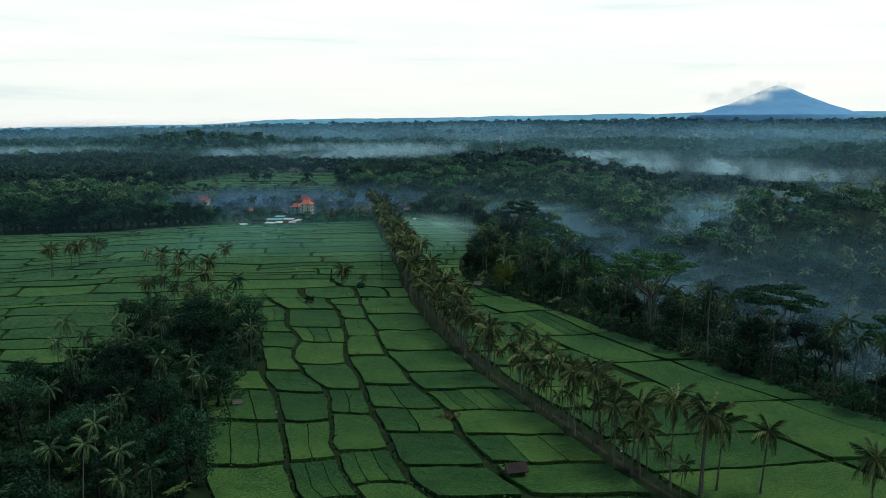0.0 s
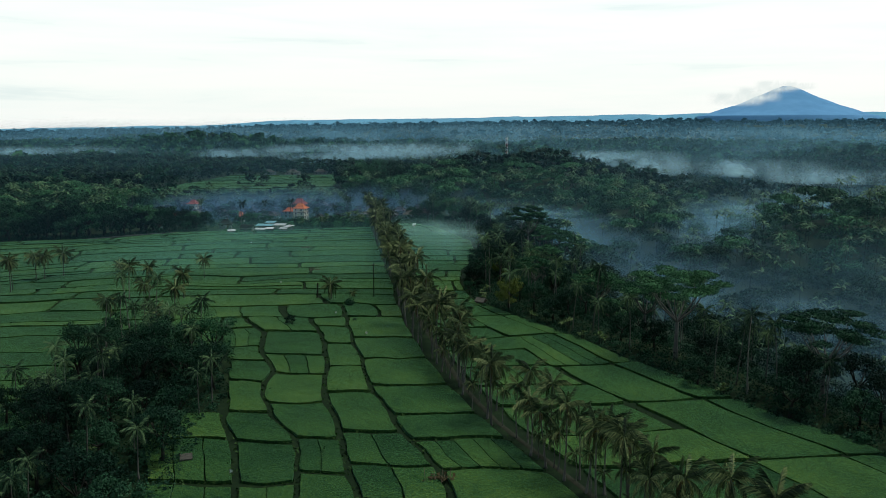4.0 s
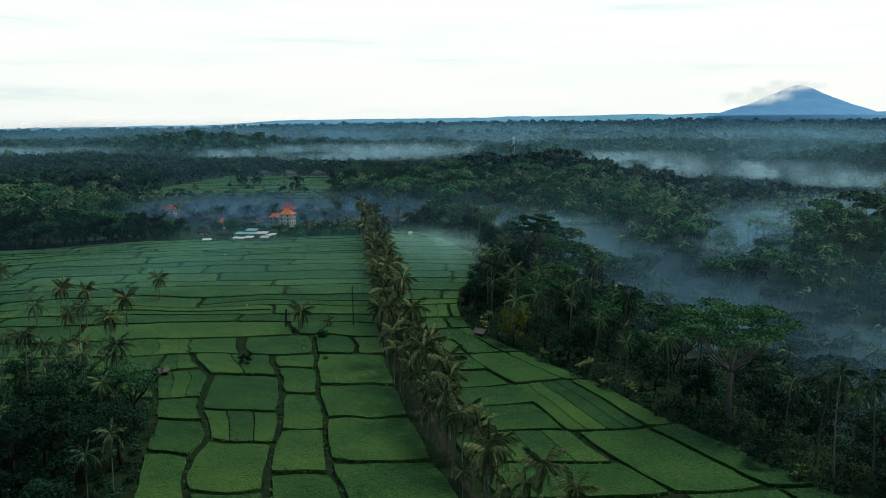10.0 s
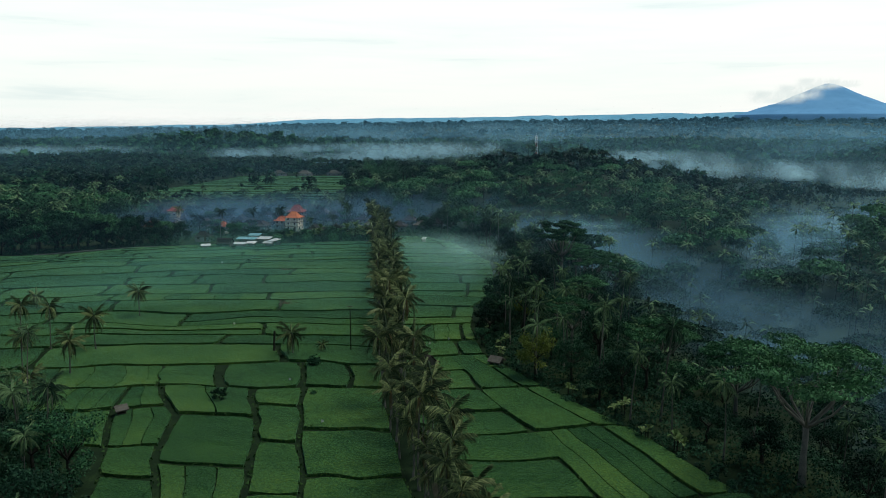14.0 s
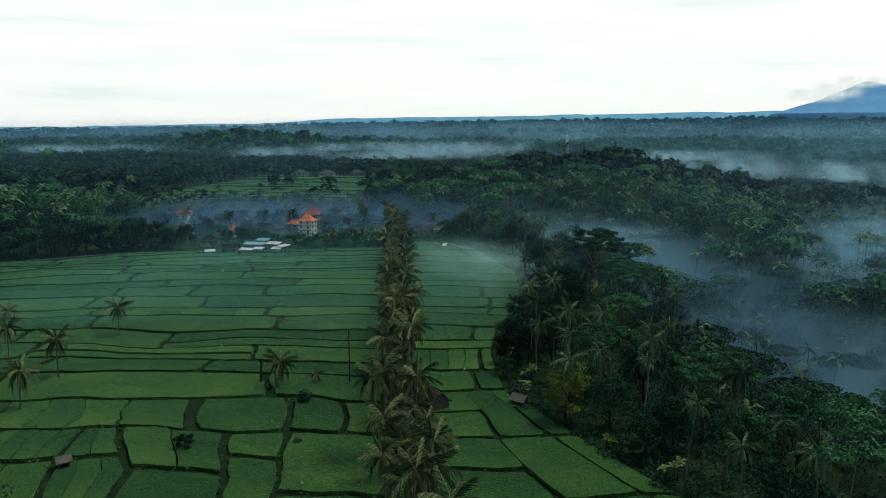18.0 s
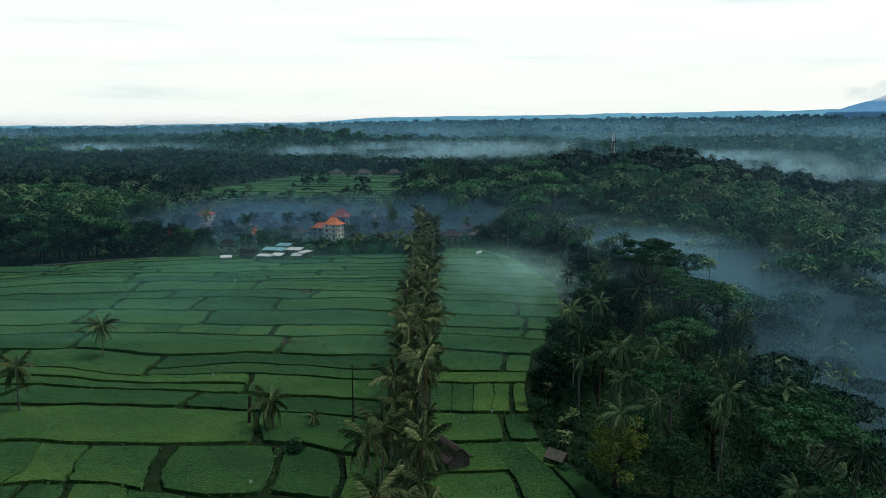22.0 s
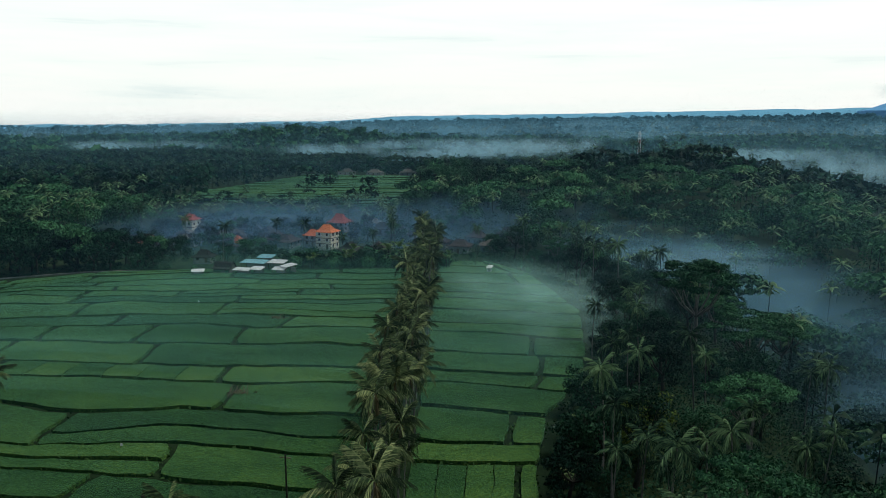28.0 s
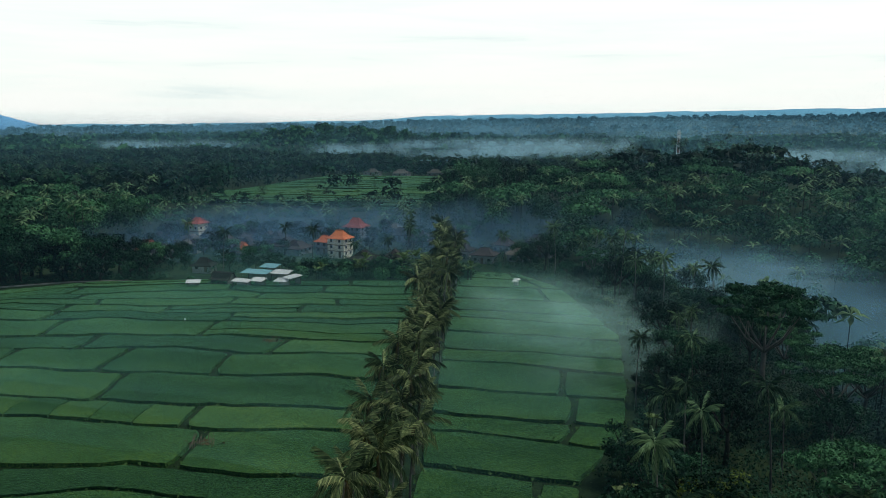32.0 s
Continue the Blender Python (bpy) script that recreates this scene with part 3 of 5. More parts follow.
def second_fields():
    pick = random.Random(3)
    base = Build()
    xs, ys = np.arange(-300, -90, 10.0), np.arange(625, 900, 10.0)
    keep = [(x, y) for x in xs for y in ys if second_field(x + 5, y + 5)]
    for x, y in keep:
        base.add([(x, y, 0.6), (x + 10, y, 0.6), (x + 10, y + 10, 0.6), (x, y + 10, 0.6)], [(0, 1, 2, 3)])
    ob = tagged(new("far_field", base.mesh("far_field", M["bund"])), "pale green paddies beyond the village", "rice field", kind="structure")
    y = 630.0
    while y < 885:
        deep = pick.uniform(7, 12)
        xs = [x for x in np.arange(-300, -90, 4.0) if second_field(x, y + deep / 2)]
        if len(xs) > 3:
            x = xs[0]
            while x < xs[-1] - 8:
                wide = min(pick.uniform(25, 60), xs[-1] - x)
                p = plot(lambda a, b: (a, b), x, x + wide, y, y + deep, 0.8, pick.uniform(0.9, 1.6), ob)
                x += wide
        y += deep
    return ob


second_fields()


# ---- path under the palms ----
def path_strip():
    b = Build()
    verts, faces = [], []
    ys = np.arange(64, 262, 3.0)
    for y in ys:
        for k, w in enumerate((-1.0, -0.45, 0.45, 1.0)):
            x = row_x(y) + 2.4 * smooth(170, 240, y) - 0.3 + w * (0.6 + 0.2 * noise.noise((0, y * 0.2, k)))
            verts.append((x, y, 0.16 if k in (1, 2) else 0.07))
    for j in range(len(ys) - 1):
        for k in range(3):
            faces.append((j * 4 + k, j * 4 + k + 1, j * 4 + k + 5, j * 4 + k + 4))
    b.add(verts, faces)
    return tagged(new("path", b.mesh("path", M["path"], smooth=True)), "narrow trodden earth path under the coconut palms", "path", kind="structure")


path_strip()


# ---- palms ----
def frond_mesh(name, length, droop, pairs, mat, wide=0.17, seed=0):
    """A feather leaf that leaves the crown along +x, rises a little and hangs over."""
    r = random.Random(seed)
    b = Build()
    spine = []
    for i in range(7):
        s = i / 6
        spine.append(Vector((length * (s - 0.12 * droop * s ** 2.5), 0, length * (0.10 * s - droop * 0.55 * s ** 2.2))))
    b.tube(spine, [0.06, 0.05, 0.045, 0.04, 0.03, 0.02, 0.012], sides=3)

    def on(s):
        k = min(5, int(s * 6))
        return spine[k].lerp(spine[k + 1], s * 6 - k)
    for i in range(pairs):
        s = 0.14 + 0.84 * i / (pairs - 1)
        p, q = on(s), on(min(1.0, s + 0.06))
        d = (q - p).normalized() if (q - p).length > 1e-5 else Vector((1, 0, 0))
        reach = length * 0.27 * (0.45 + 1.1 * math.sin(math.pi * min(1, s * 0.9 + 0.08))) * r.uniform(0.85, 1.1) * 0.75
        for side in (-1, 1):
            tip = p + d * reach * 0.62 + Vector((0, side * reach * r.uniform(0.26, 0.46), -reach * r.uniform(0.5, 1.15)))
            mid = p.lerp(tip, 0.5) + Vector((0, 0, reach * 0.07))
            w = d * length * 0.62 / pairs * (wide / 0.17)
            b.add([p - w * 0.5, p + w * 0.7, mid + w * 0.6, tip, mid - w * 0.4], [(0, 1, 2, 4), (4, 2, 3)])
    return b.mesh(name, mat)


FRONDS = [frond_mesh("frond", 4.0, d, 21, M["frond"], wide=0.20, seed=i) for i, d in enumerate((0.6, 1.0, 1.4, 1.8))]
DEAD = frond_mesh("dead_frond", 3.4, 1.5, 9, M["frond_dead"], seed=9)


def trunk_build(height, lean, swell=0.19, top=0.11, sides=7, rings=7):
    b = Build()
    pts, rad = [], []
    for i in range(rings):
        s = i / (rings - 1)
        pts.append((lean * s ** 1.6, 0.25 * lean * math.sin(s * 3.0), height * s))
        rad.append(top + (swell - top) * (1 - s) ** 1.5 + (0.12 if i == 0 else 0))
    b.tube(pts, rad, sides)
    return b, Vector(pts[-1])


def coconut_palm(seed, height, lean, count=17):
    """trunk, each frond, and the bunch of nuts under the crown."""
    r = random.Random(seed)
    palm = thing("coconut_palm", Matrix(), "tall coconut palm with pale leaning trunk and drooping yellow-green fronds", "palm tree")
    b, top = trunk_build(height, lean)
    part("trunk", b, M["bark"], palm, smooth=True)
    for i in range(count):
        s = i / (count - 1)
        rise = 68 - 108 * s ** 0.85 + r.uniform(-8, 8)
        kind = 0 if s < 0.3 else 1 if s < 0.55 else 2 if s < 0.8 else 3
        dead = s > 0.93
        ob = part("dead_frond" if dead else "frond", DEAD if dead else FRONDS[kind], None, palm)
        ob.matrix_basis = Matrix.Translation(top) @ Euler((r.uniform(-0.3, 0.3), radians(-rise), i * 2.399 + r.uniform(-0.2, 0.2))).to_matrix().to_4x4() @ Matrix.Scale(r.uniform(0.85, 1.12), 4)
    nuts = Build()
    for i in range(7):
        w = i * 0.9
        c = top + Vector((0.38 * math.cos(w), 0.38 * math.sin(w), -0.35 - 0.16 * (i % 3)))
        q = [c + Vector(o) * 0.15 for o in ((1, 0, 0), (0, 1, 0), (-1, 0, 0), (0, -1, 0), (0, 0, 1.2), (0, 0, -1.2))]
        nuts.add(q, [(0, 1, 4), (1, 2, 4), (2, 3, 4), (3, 0, 4), (1, 0, 5), (2, 1, 5), (3, 2, 5), (0, 3, 5)])
    tagged(part("nut_bunch", nuts, M["coconut"], palm), kind="stuff")
    return palm


def put_down(kinds, r, x, y, z=None, low=0.85, high=1.12, group="", sink=0.1):
    """A copy of one of the kinds, standing on the land."""
    src = kinds[r.randrange(len(kinds))]
    z = land(x, y) if z is None else z
    k = r.uniform(low, high)
    ob = copy_thing(src, pose(x, y, z - sink, 0, 0, r.uniform(0, 360)))
    ob.scale = (k, k, k * r.uniform(0.94, 1.06))
    if group:
        tagged(ob, group=group)
    return ob


def drop(ob):
    for o in (*ob.children_recursive, ob):
        bpy.data.objects.remove(o)


def palm_row():
    r = random.Random(21)
    kinds = [coconut_palm(i, h, l, n) for i, (h, l, n) in enumerate(((13.6, 0.8, 18), (15.0, 1.4, 17), (12.2, -1.0, 17), (14.5, -0.5, 19), (11.4, 1.5, 16)))]
    y = 112.0
    while y < 472:
        for side in ((-1, 1) if r.random() < 0.45 else (-1, 0, 1)) if y > 185 else ((r.choice((-1, 1)), 0) if r.random() < 0.55 else (-1, 0, 1)):
            x = row_x(y) + side * r.uniform(0.8, 3.0) + r.uniform(-0.5, 0.5)
            put_down(kinds, r, x, y + r.uniform(-1.6, 1.6), 0.0, 0.42 if side == 0 else 0.8, 0.72 if side == 0 else 1.1, "palms along the field path")
        if r.random() < 0.36:
            put_down(kinds[2:], r, row_x(y) + r.uniform(-3.2, 3.2), y + r.uniform(-2, 2), 0.0, 0.38, 0.62, "palms along the field path")
        y += r.uniform(4.2, 5.8) if y > 185 else r.uniform(3.8, 5.2)
    # palms that stand alone in the fields
    lone = [coconut_palm(31 + i, h, l, 21) for i, (h, l) in enumerate(((9.0, 0.4), (8.6, -0.5), (12.5, 0.7), (5.6, 0.3)))]
    for kind, x, y, k in ((2, 42.0, 114, 1.08), (2, 44.6, 115, 1.0), (2, 51.4, 114, 0.9), (2, 62, 101, 0.95), (2, 66, 99, 0.9), (0, 35.5, 123.5, 0.85),
                          (2, -151.4, 284.8, 0.98), (2, -152.5, 288, 0.85), (0, -155, 308, 1.05), (0, -151.8, 308, 1.1), (1, -147.5, 314, 1.1), (2, -105.2, 274.3, 1.0), (2, -100, 278.2, 0.86),
                          (1, -87.6, 276.9, 1.0), (1, -84.2, 258.6, 1.0), (0, -91.2, 309.7, 0.92), (3, -127.1, 317.6, 0.8), (3, -84.4, 244.7, 0.9), (3, -37.2, 275.9, 1.0), (3, -30.5, 278.3, 0.45), (2, -91, 252, 0.85), (0, -96, 240, 1.0)):
        ob = put_down(lone[kind:kind + 1], r, x, y, 0.0, k, k, "lone palms in the rice")
        tagged(ob, "lone coconut palm standing among the rice plots")
    for ob in lone:
        drop(ob)
    return kinds


ROW_PALMS = palm_row()


def wood_palm(seed, height, lean):
    """A palm of the woods, its crown in one piece."""
    r = random.Random(seed)
    palm = thing("wood_palm", Matrix(), "slender coconut palm rising out of the dark wood", "palm tree")
    b, top = trunk_build(height, lean, sides=5, rings=5)
    part("trunk", b, M["bark"], palm, smooth=True)
    crown = Build()
    n = 16
    for i in range(n):
        s = i / (n - 1)
        fm = frond_mesh("f", 3.6, 0.7 + 1.1 * s, 11, M["frond_dark"], wide=0.19, seed=seed * 31 + i)
        m = Matrix.Translation(top) @ Euler((r.uniform(-0.3, 0.3), radians(-(66 - 108 * s)), i * 2.399)).to_matrix().to_4x4()
        crown.add([m @ v.co for v in fm.vertices], [tuple(p.vertices) for p in fm.polygons])
        bpy.data.meshes.remove(fm)
    part("crown", crown, M["frond_dark"], palm)
    return palm


# ---- broadleaved trees ----
def limbs(b, base, height, spread, count, r, thick):
    """A trunk that forks into limbs; returns the ends of the limbs."""
    fork = Vector((r.uniform(-0.5, 0.5), r.uniform(-0.5, 0.5), height * 0.42)) + base
    b.tube([base, base.lerp(fork, 0.5) + Vector((0.2, 0.1, 0)), fork], [thick * 1.35, thick, thick * 0.82], 7)
    ends = []
    for i in range(count):
        w = i * 2 * math.pi / count + r.uniform(-0.35, 0.35)
        far = spread * r.uniform(0.55, 1.0)
        e = base + Vector((far * math.cos(w), far * math.sin(w), height * r.uniform(0.72, 0.98)))
        m = fork.lerp(e, 0.5) + Vector((0, 0, -height * 0.05))
        b.tube([fork, m, e], [thick * 0.55, thick * 0.36, thick * 0.12], 5)
        ends.append(e)
        side = m.lerp(e, 0.4) + Vector((r.uniform(-2, 2), r.uniform(-2, 2), height * 0.12))
        b.tube([m, side], [thick * 0.25, thick * 0.07], 4)
        ends.append(side)
    return ends


def broad_tree(seed, height, spread, mat, label, dense=1.0, flat=False, low=0.3, leaf=1.0):
    r = random.Random(seed)
    tree = thing("broadleaf_tree" if not flat else "umbrella_tree", Matrix(), label, "tree")
    b = Build()
    ends = limbs(b, Vector((0, 0, 0)), height, spread, 6 if not flat else 8, r, 0.22 + height * 0.012)
    part("trunk", b, M["bark" if flat else "bark_dark"], tree, smooth=True)
    crown = Build()
    pads = []
    if flat:
        for e in ends:
            pads.append((e, spread * 0.22, height * 0.024, 1.0))
        for i in range(15):
            w, q = i * 2.399, math.sqrt((i + 0.5) / 15)
            z = height * (0.99 - 0.17 * q * q + r.uniform(-0.05, 0.02))
            pads.append((Vector((spread * q * math.cos(w), spread * q * math.sin(w), z)), spread * r.uniform(0.19, 0.27), height * 0.022, 1.0))
    else:
        for e in ends:
            pads.append((e, spread * 0.30, height * 0.10, 1.0))
        for i in range(17):
            w, up = i * 2.399, r.random()
            z = height * (low + (0.97 - low) * up)
            q = spread * (0.95 - 0.6 * max(0, (up - 0.45) / 0.55)) * r.uniform(0.6, 1.0)
            pads.append((Vector((q * math.cos(w), q * math.sin(w), z)), spread * r.uniform(0.24, 0.34), height * r.uniform(0.07, 0.10), 1.0))
    for c, wide, tall, n in pads:
        n = int(104 * dense * (0.45 + wide * 0.34) / leaf ** 1.6)
        p = rng.normal(size=(n, 3))
        p /= np.linalg.norm(p, axis=1, keepdims=True)
        p *= rng.uniform(0.6, 1.12, size=(n, 1))
        way = p + np.array([0, 0, 0.45])
        p = p * np.array([wide, wide, tall]) + np.array(c)
        crown.leaves(p, rng.uniform(0.15, 0.34, n) * leaf, out=way)
    part("crown", crown, mat, tree)
    return tree


def banana(seed):
    r = random.Random(seed)
    plant = thing("banana_plant", Matrix(), "banana clump with broad torn pale green leaves at the wood's edge", "banana plant")
    leaf = Build()
    for k in range(3):
        ox, oy, h = r.uniform(-1, 1), r.uniform(-1, 1), r.uniform(1.8, 3.0)
        part("stem", Build().tube([(ox, oy, 0), (ox, oy, h)], [0.16, 0.1], 6), M["bark_dark"], plant)
        for i in range(7):
            w, rise = i * 2.399 + k, radians(r.uniform(35, 80))
            d = Vector((math.cos(w) * math.cos(rise), math.sin(w) * math.cos(rise), math.sin(rise)))
            side = Vector((-math.sin(w), math.cos(w), 0))
            ln = r.uniform(1.8, 2.8)
            base = Vector((ox, oy, h))
            v = []
            for s, wd in ((0.1, 0.08), (0.35, 0.34), (0.7, 0.36), (1.0, 0.05)):
                c = base + d * ln * s + Vector((0, 0, -ln * 0.5 * s ** 2.4))
                v += [c - side * wd + Vector((0, 0, 0.1)), c, c + side * wd + Vector((0, 0, 0.1))]
            leaf.add(v, [(3 * q + p, 3 * q + p + 1, 3 * q + p + 4, 3 * q + p + 3) for q in range(3) for p in range(2)])
    part("leaves", leaf, M["banana"], plant)
    return plant


def bush(seed, size, mat, label):
    plant = thing("shrub", Matrix(), label, "shrub")
    r = random.Random(seed)
    for i in range(4):
        part("stem", Build().tube([(0, 0, 0), (r.uniform(-.4, .4) * size, r.uniform(-.4, .4) * size, size * 0.7)], [0.06, 0.02], 4), M["bark_dark"], plant)
    c = Build()
    n = 420
    p = rng.normal(size=(n, 3))
    p /= np.linalg.norm(p, axis=1, keepdims=True)
    way = p + np.array([0, 0, 0.5])
    p = p * rng.uniform(0.4, 1, size=(n, 1)) * np.array([0.62, 0.62, 0.5]) * size + np.array([0, 0, 0.55 * size])
    c.leaves(p, rng.uniform(0.2, 0.42, n) * size * 0.28, out=way)
    part("crown", c, mat, plant)
    return plant


DARK = "dense dark green broadleaved tree in the wood"
TREES = [broad_tree(1, 13, 5.2, M["leaf_dark"], DARK), broad_tree(2, 16, 6.2, M["leaf_dark"], DARK), broad_tree(3, 11, 5.0, M["leaf_mid"], "fresh green broadleaved tree in the wood"),
         broad_tree(4, 9, 4.2, M["leaf_dark"], DARK), broad_tree(5, 14, 5.0, M["leaf_mid"], "fresh green broadleaved tree in the wood")]
DARKS = [TREES[0], TREES[1], TREES[3]]
SMALL = [broad_tree(3, 11, 5.0, M["leaf_mid"], "leafy green tree among the houses", leaf=1.35), broad_tree(4, 9, 4.2, M["leaf_dark"], "dark leafy tree among the houses", leaf=1.35),
         broad_tree(12, 12, 5.2, M["leaf_dark"], "dark leafy tree behind the fields", leaf=1.35)]
UMBRELLAS = [broad_tree(6, 19, 8.0, M["leaf_mid"], "tall umbrella-crowned tree with spreading pale limbs", flat=True, dense=2.4),
             broad_tree(16, 21, 11.5, M["leaf_mid"], "great umbrella-crowned tree with spreading pale limbs", flat=True, dense=2.4),
             broad_tree(7, 17, 7.0, M["leaf_mid"], "tall umbrella-crowned tree with spreading pale limbs", flat=True, dense=2.2)]
TALL = [broad_tree(8, 27, 9.0, M["leaf_mid"], "very tall rounded tree above the village", low=0.2, leaf=1.6), broad_tree(9, 25, 8.0, M["leaf_dark"], "very tall rounded tree above the village", low=0.2, leaf=1.6)]
YELLOW = [broad_tree(10, 13, 5.0, M["leaf_light"], "yellow-green leafy tree at the wood's edge", dense=1.2)]
PALMS = [wood_palm(i, h, l) for i, (h, l) in enumerate(((15, 1.0), (18, -1.4), (13, 0.5)))]
BANANAS = [banana(1), banana(2)]
SHRUBS = [bush(1, 2.2, M["leaf_dark"], "low dark shrub at the wood's edge"), bush(2, 2.8, M["leaf_mid"], "low green shrub at the wood's edge")]


UMBRELLA_SPOTS = ((0, 38, 368, 1.12), (1, 48, 358, 0.82), (1, 60, 213, 1.08), (0, 61, 246, 1.0), (1, 56, 292, 0.85), (1, 84, 186, 0.95), (0, 50, 268, 0.95), (0, 100, 160, 0.95), (0, 45, 398, 0.95), (2, 60, 380, 1.0), (2, 40, 320, 0.95))


def near_woods():
    r = random.Random(77)
    # right-hand wood, a belt along the edge of the fields
    y = 96.0
    while y < 492:
        e = edge_x(y) if y < 478 else -23 - (y - 478) * 1.3
        deep = 0.0
        while deep < 40:
            x, yy = e + 3.5 + deep + r.uniform(-2, 2), y + r.uniform(-3, 3)
            pick = r.random()
            if deep < 5:
                kinds = BANANAS if pick < 0.45 else SHRUBS if pick < 0.8 else TREES[3:4]
            elif pick < 0.5:
                kinds = PALMS
            elif pick < 0.54:
                kinds = UMBRELLAS[:1]
            elif pick < 0.93:
                kinds = DARKS
            else:
                kinds = TREES
            if deep >= 5 and min(math.hypot(x - ux, yy - uy) for _, ux, uy, _ in UMBRELLA_SPOTS) < 7.5:
                kinds = SHRUBS
            put_down(kinds, r, x, yy, None, 0.62 if kinds is not PALMS else 0.72, 0.92 if kinds is not PALMS else 1.02, "trees of the valley wood")
            deep += r.uniform(7.5, 11.5) if deep > 5 else 5.0
        y += 9.0
    # trees along the far edge of the left-hand fields
    x = -236.0
    while x < -30:
        y0 = far_y(min(x, -45))
        for k in range(3):
            pick = r.random()
            if -132 < x < -88:
                continue
            if x > -90:
                put_down(SHRUBS if r.random() < 0.85 else BANANAS, r, x + r.uniform(-2, 2), y0 + 3.0 + k * 3.2 + r.uniform(-1, 1), None, 1.3 + 0.25 * k, 1.7 + 0.35 * k, "hedge behind the fields")
                continue
            kinds = SMALL if pick < 0.85 or x < -150 else PALMS
            tape = 1.12 - 0.55 * smooth(-168, -134, x)
            put_down(kinds, r, x + r.uniform(-2, 2), y0 + 5 + k * 8 + r.uniform(-2, 2), None, (0.85 + 0.15 * k) * tape, (1.15 + 0.15 * k) * tape, "trees behind the fields")
        x += 4.4 if x > -92 else 6.6
    # the dark wood in the left-hand fields
    for y in np.arange(70, 246, 6.9):
        for x in np.arange(-112, -34, 6.9):
            xx, yy = x + r.uniform(-2.5, 2.5), y + r.uniform(-2.5, 2.5)
            if in_grove(xx, yy, -1.5):
                pick = r.random()
                kinds = PALMS if pick < (0.26 if yy < 215 else 0.7) else BANANAS if pick > 0.94 else DARKS
                put_down(kinds, r, xx, yy, 0.0, 0.62, 0.92 if yy > 130 else 0.8, "trees of the grove in the fields")
    # single trees that stand out
    for kinds, x, y, k in (*((UMBRELLAS[k:k + 1], x, y, s) for k, x, y, s in UMBRELLA_SPOTS), (YELLOW, 22.5, 310, 0.85), (YELLOW, 21.5, 262, 0.8), (TREES[2:3], 20, 323.5, 0.72), (TREES[2:3], 18, 437, 1.1),
                           (PALMS, 21.7, 262, 0.98), (PALMS, 15.6, 357.7, 0.72), (TALL, -55, 613, 1.25), (TALL, -66, 618, 1.1), (TALL, -44, 622, 1.15), (TALL, -60, 632, 1.2), (TALL, -36, 606, 0.95),
                           (TALL, -74, 607, 0.95), (TALL, -50, 600, 1.0), (TREES, -55, 205, 0.95), (TREES[3:4], -44.7, 243.8, 0.36), (TREES[2:3], 9.5, 287, 0.4), (TREES[3:4], 24, 470, 1.0)):
        put_down(kinds, r, x, y, None, k, k)
    for x, y, k in ((-172, 425, 1.0), (-120, 437, 0.8), (-30, 267, 1.0), (-26, 248, 0.5)):
        ob = put_down(SHRUBS[1:], r, x, y, 0.0, k, k)
        tagged(ob, "small lone bushy tree on a bund")


near_woods()


def undergrowth():
    """Low leafy tangle that closes the foot of the woods towards the fields."""
    r = random.Random(31)
    pts, ways, sizes = [], [], []

    def clump(x, y, size):
        n = 84
        p = rng.normal(size=(n, 3))
        p /= np.linalg.norm(p, axis=1, keepdims=True)
        p[:, 2] = np.abs(p[:, 2])
        ways.append(p + np.array([0, 0, 0.4]))
        pts.append(p * rng.uniform(0.6, 1, size=(n, 1)) * np.array([size, size, size * 1.1]) + np.array([x, y, land(x, y)]))
        sizes.append(rng.uniform(0.15, 0.34, n))
    y = 90.0
    while y < 486:
        e = edge_x(y) if y < 478 else -23 - (y - 478) * 1.3
        for k in range(16):
            clump(e + 1.5 + k * 3.2 + r.uniform(-1, 1), y + r.uniform(-1.5, 1.5), r.uniform(1.0, 1.7) + 0.3 * min(k, 4))
        y += 2.8
    for x in np.arange(-240, -132, 2.6):
        for k in range(3):
            clump(x + r.uniform(-1, 1), far_y(x) + 3.5 + k * 2.6, r.uniform(1.0, 1.8) + 0.4 * k)
    for y in np.arange(60, 246, 3.2):
        for x in np.arange(-112, -34, 3.2):
            if in_grove(x, y, 0.5):
                clump(x + r.uniform(-1, 1), y + r.uniform(-1, 1), r.uniform(1.0, 2.0))
    for y in np.arange(455, 560, 5.0):
        for x in np.arange(-190, -10, 5.0):
            xx, yy = x + r.uniform(-2, 2), y + r.uniform(-2, 2)
            if yy > far_y(min(xx, -45)) + 8 and not (abs(xx + 94) < 10 and abs(yy - 495) < 6) and r.random() < 0.8:
                clump(xx, yy, r.uniform(1.2, 2.4))
    b = Build().leaves(np.concatenate(pts), np.concatenate(sizes), out=np.concatenate(ways))
    stuff("undergrowth", b, M["leaf_dark"], "dark leafy undergrowth at the foot of the woods", "undergrowth")


undergrowth()


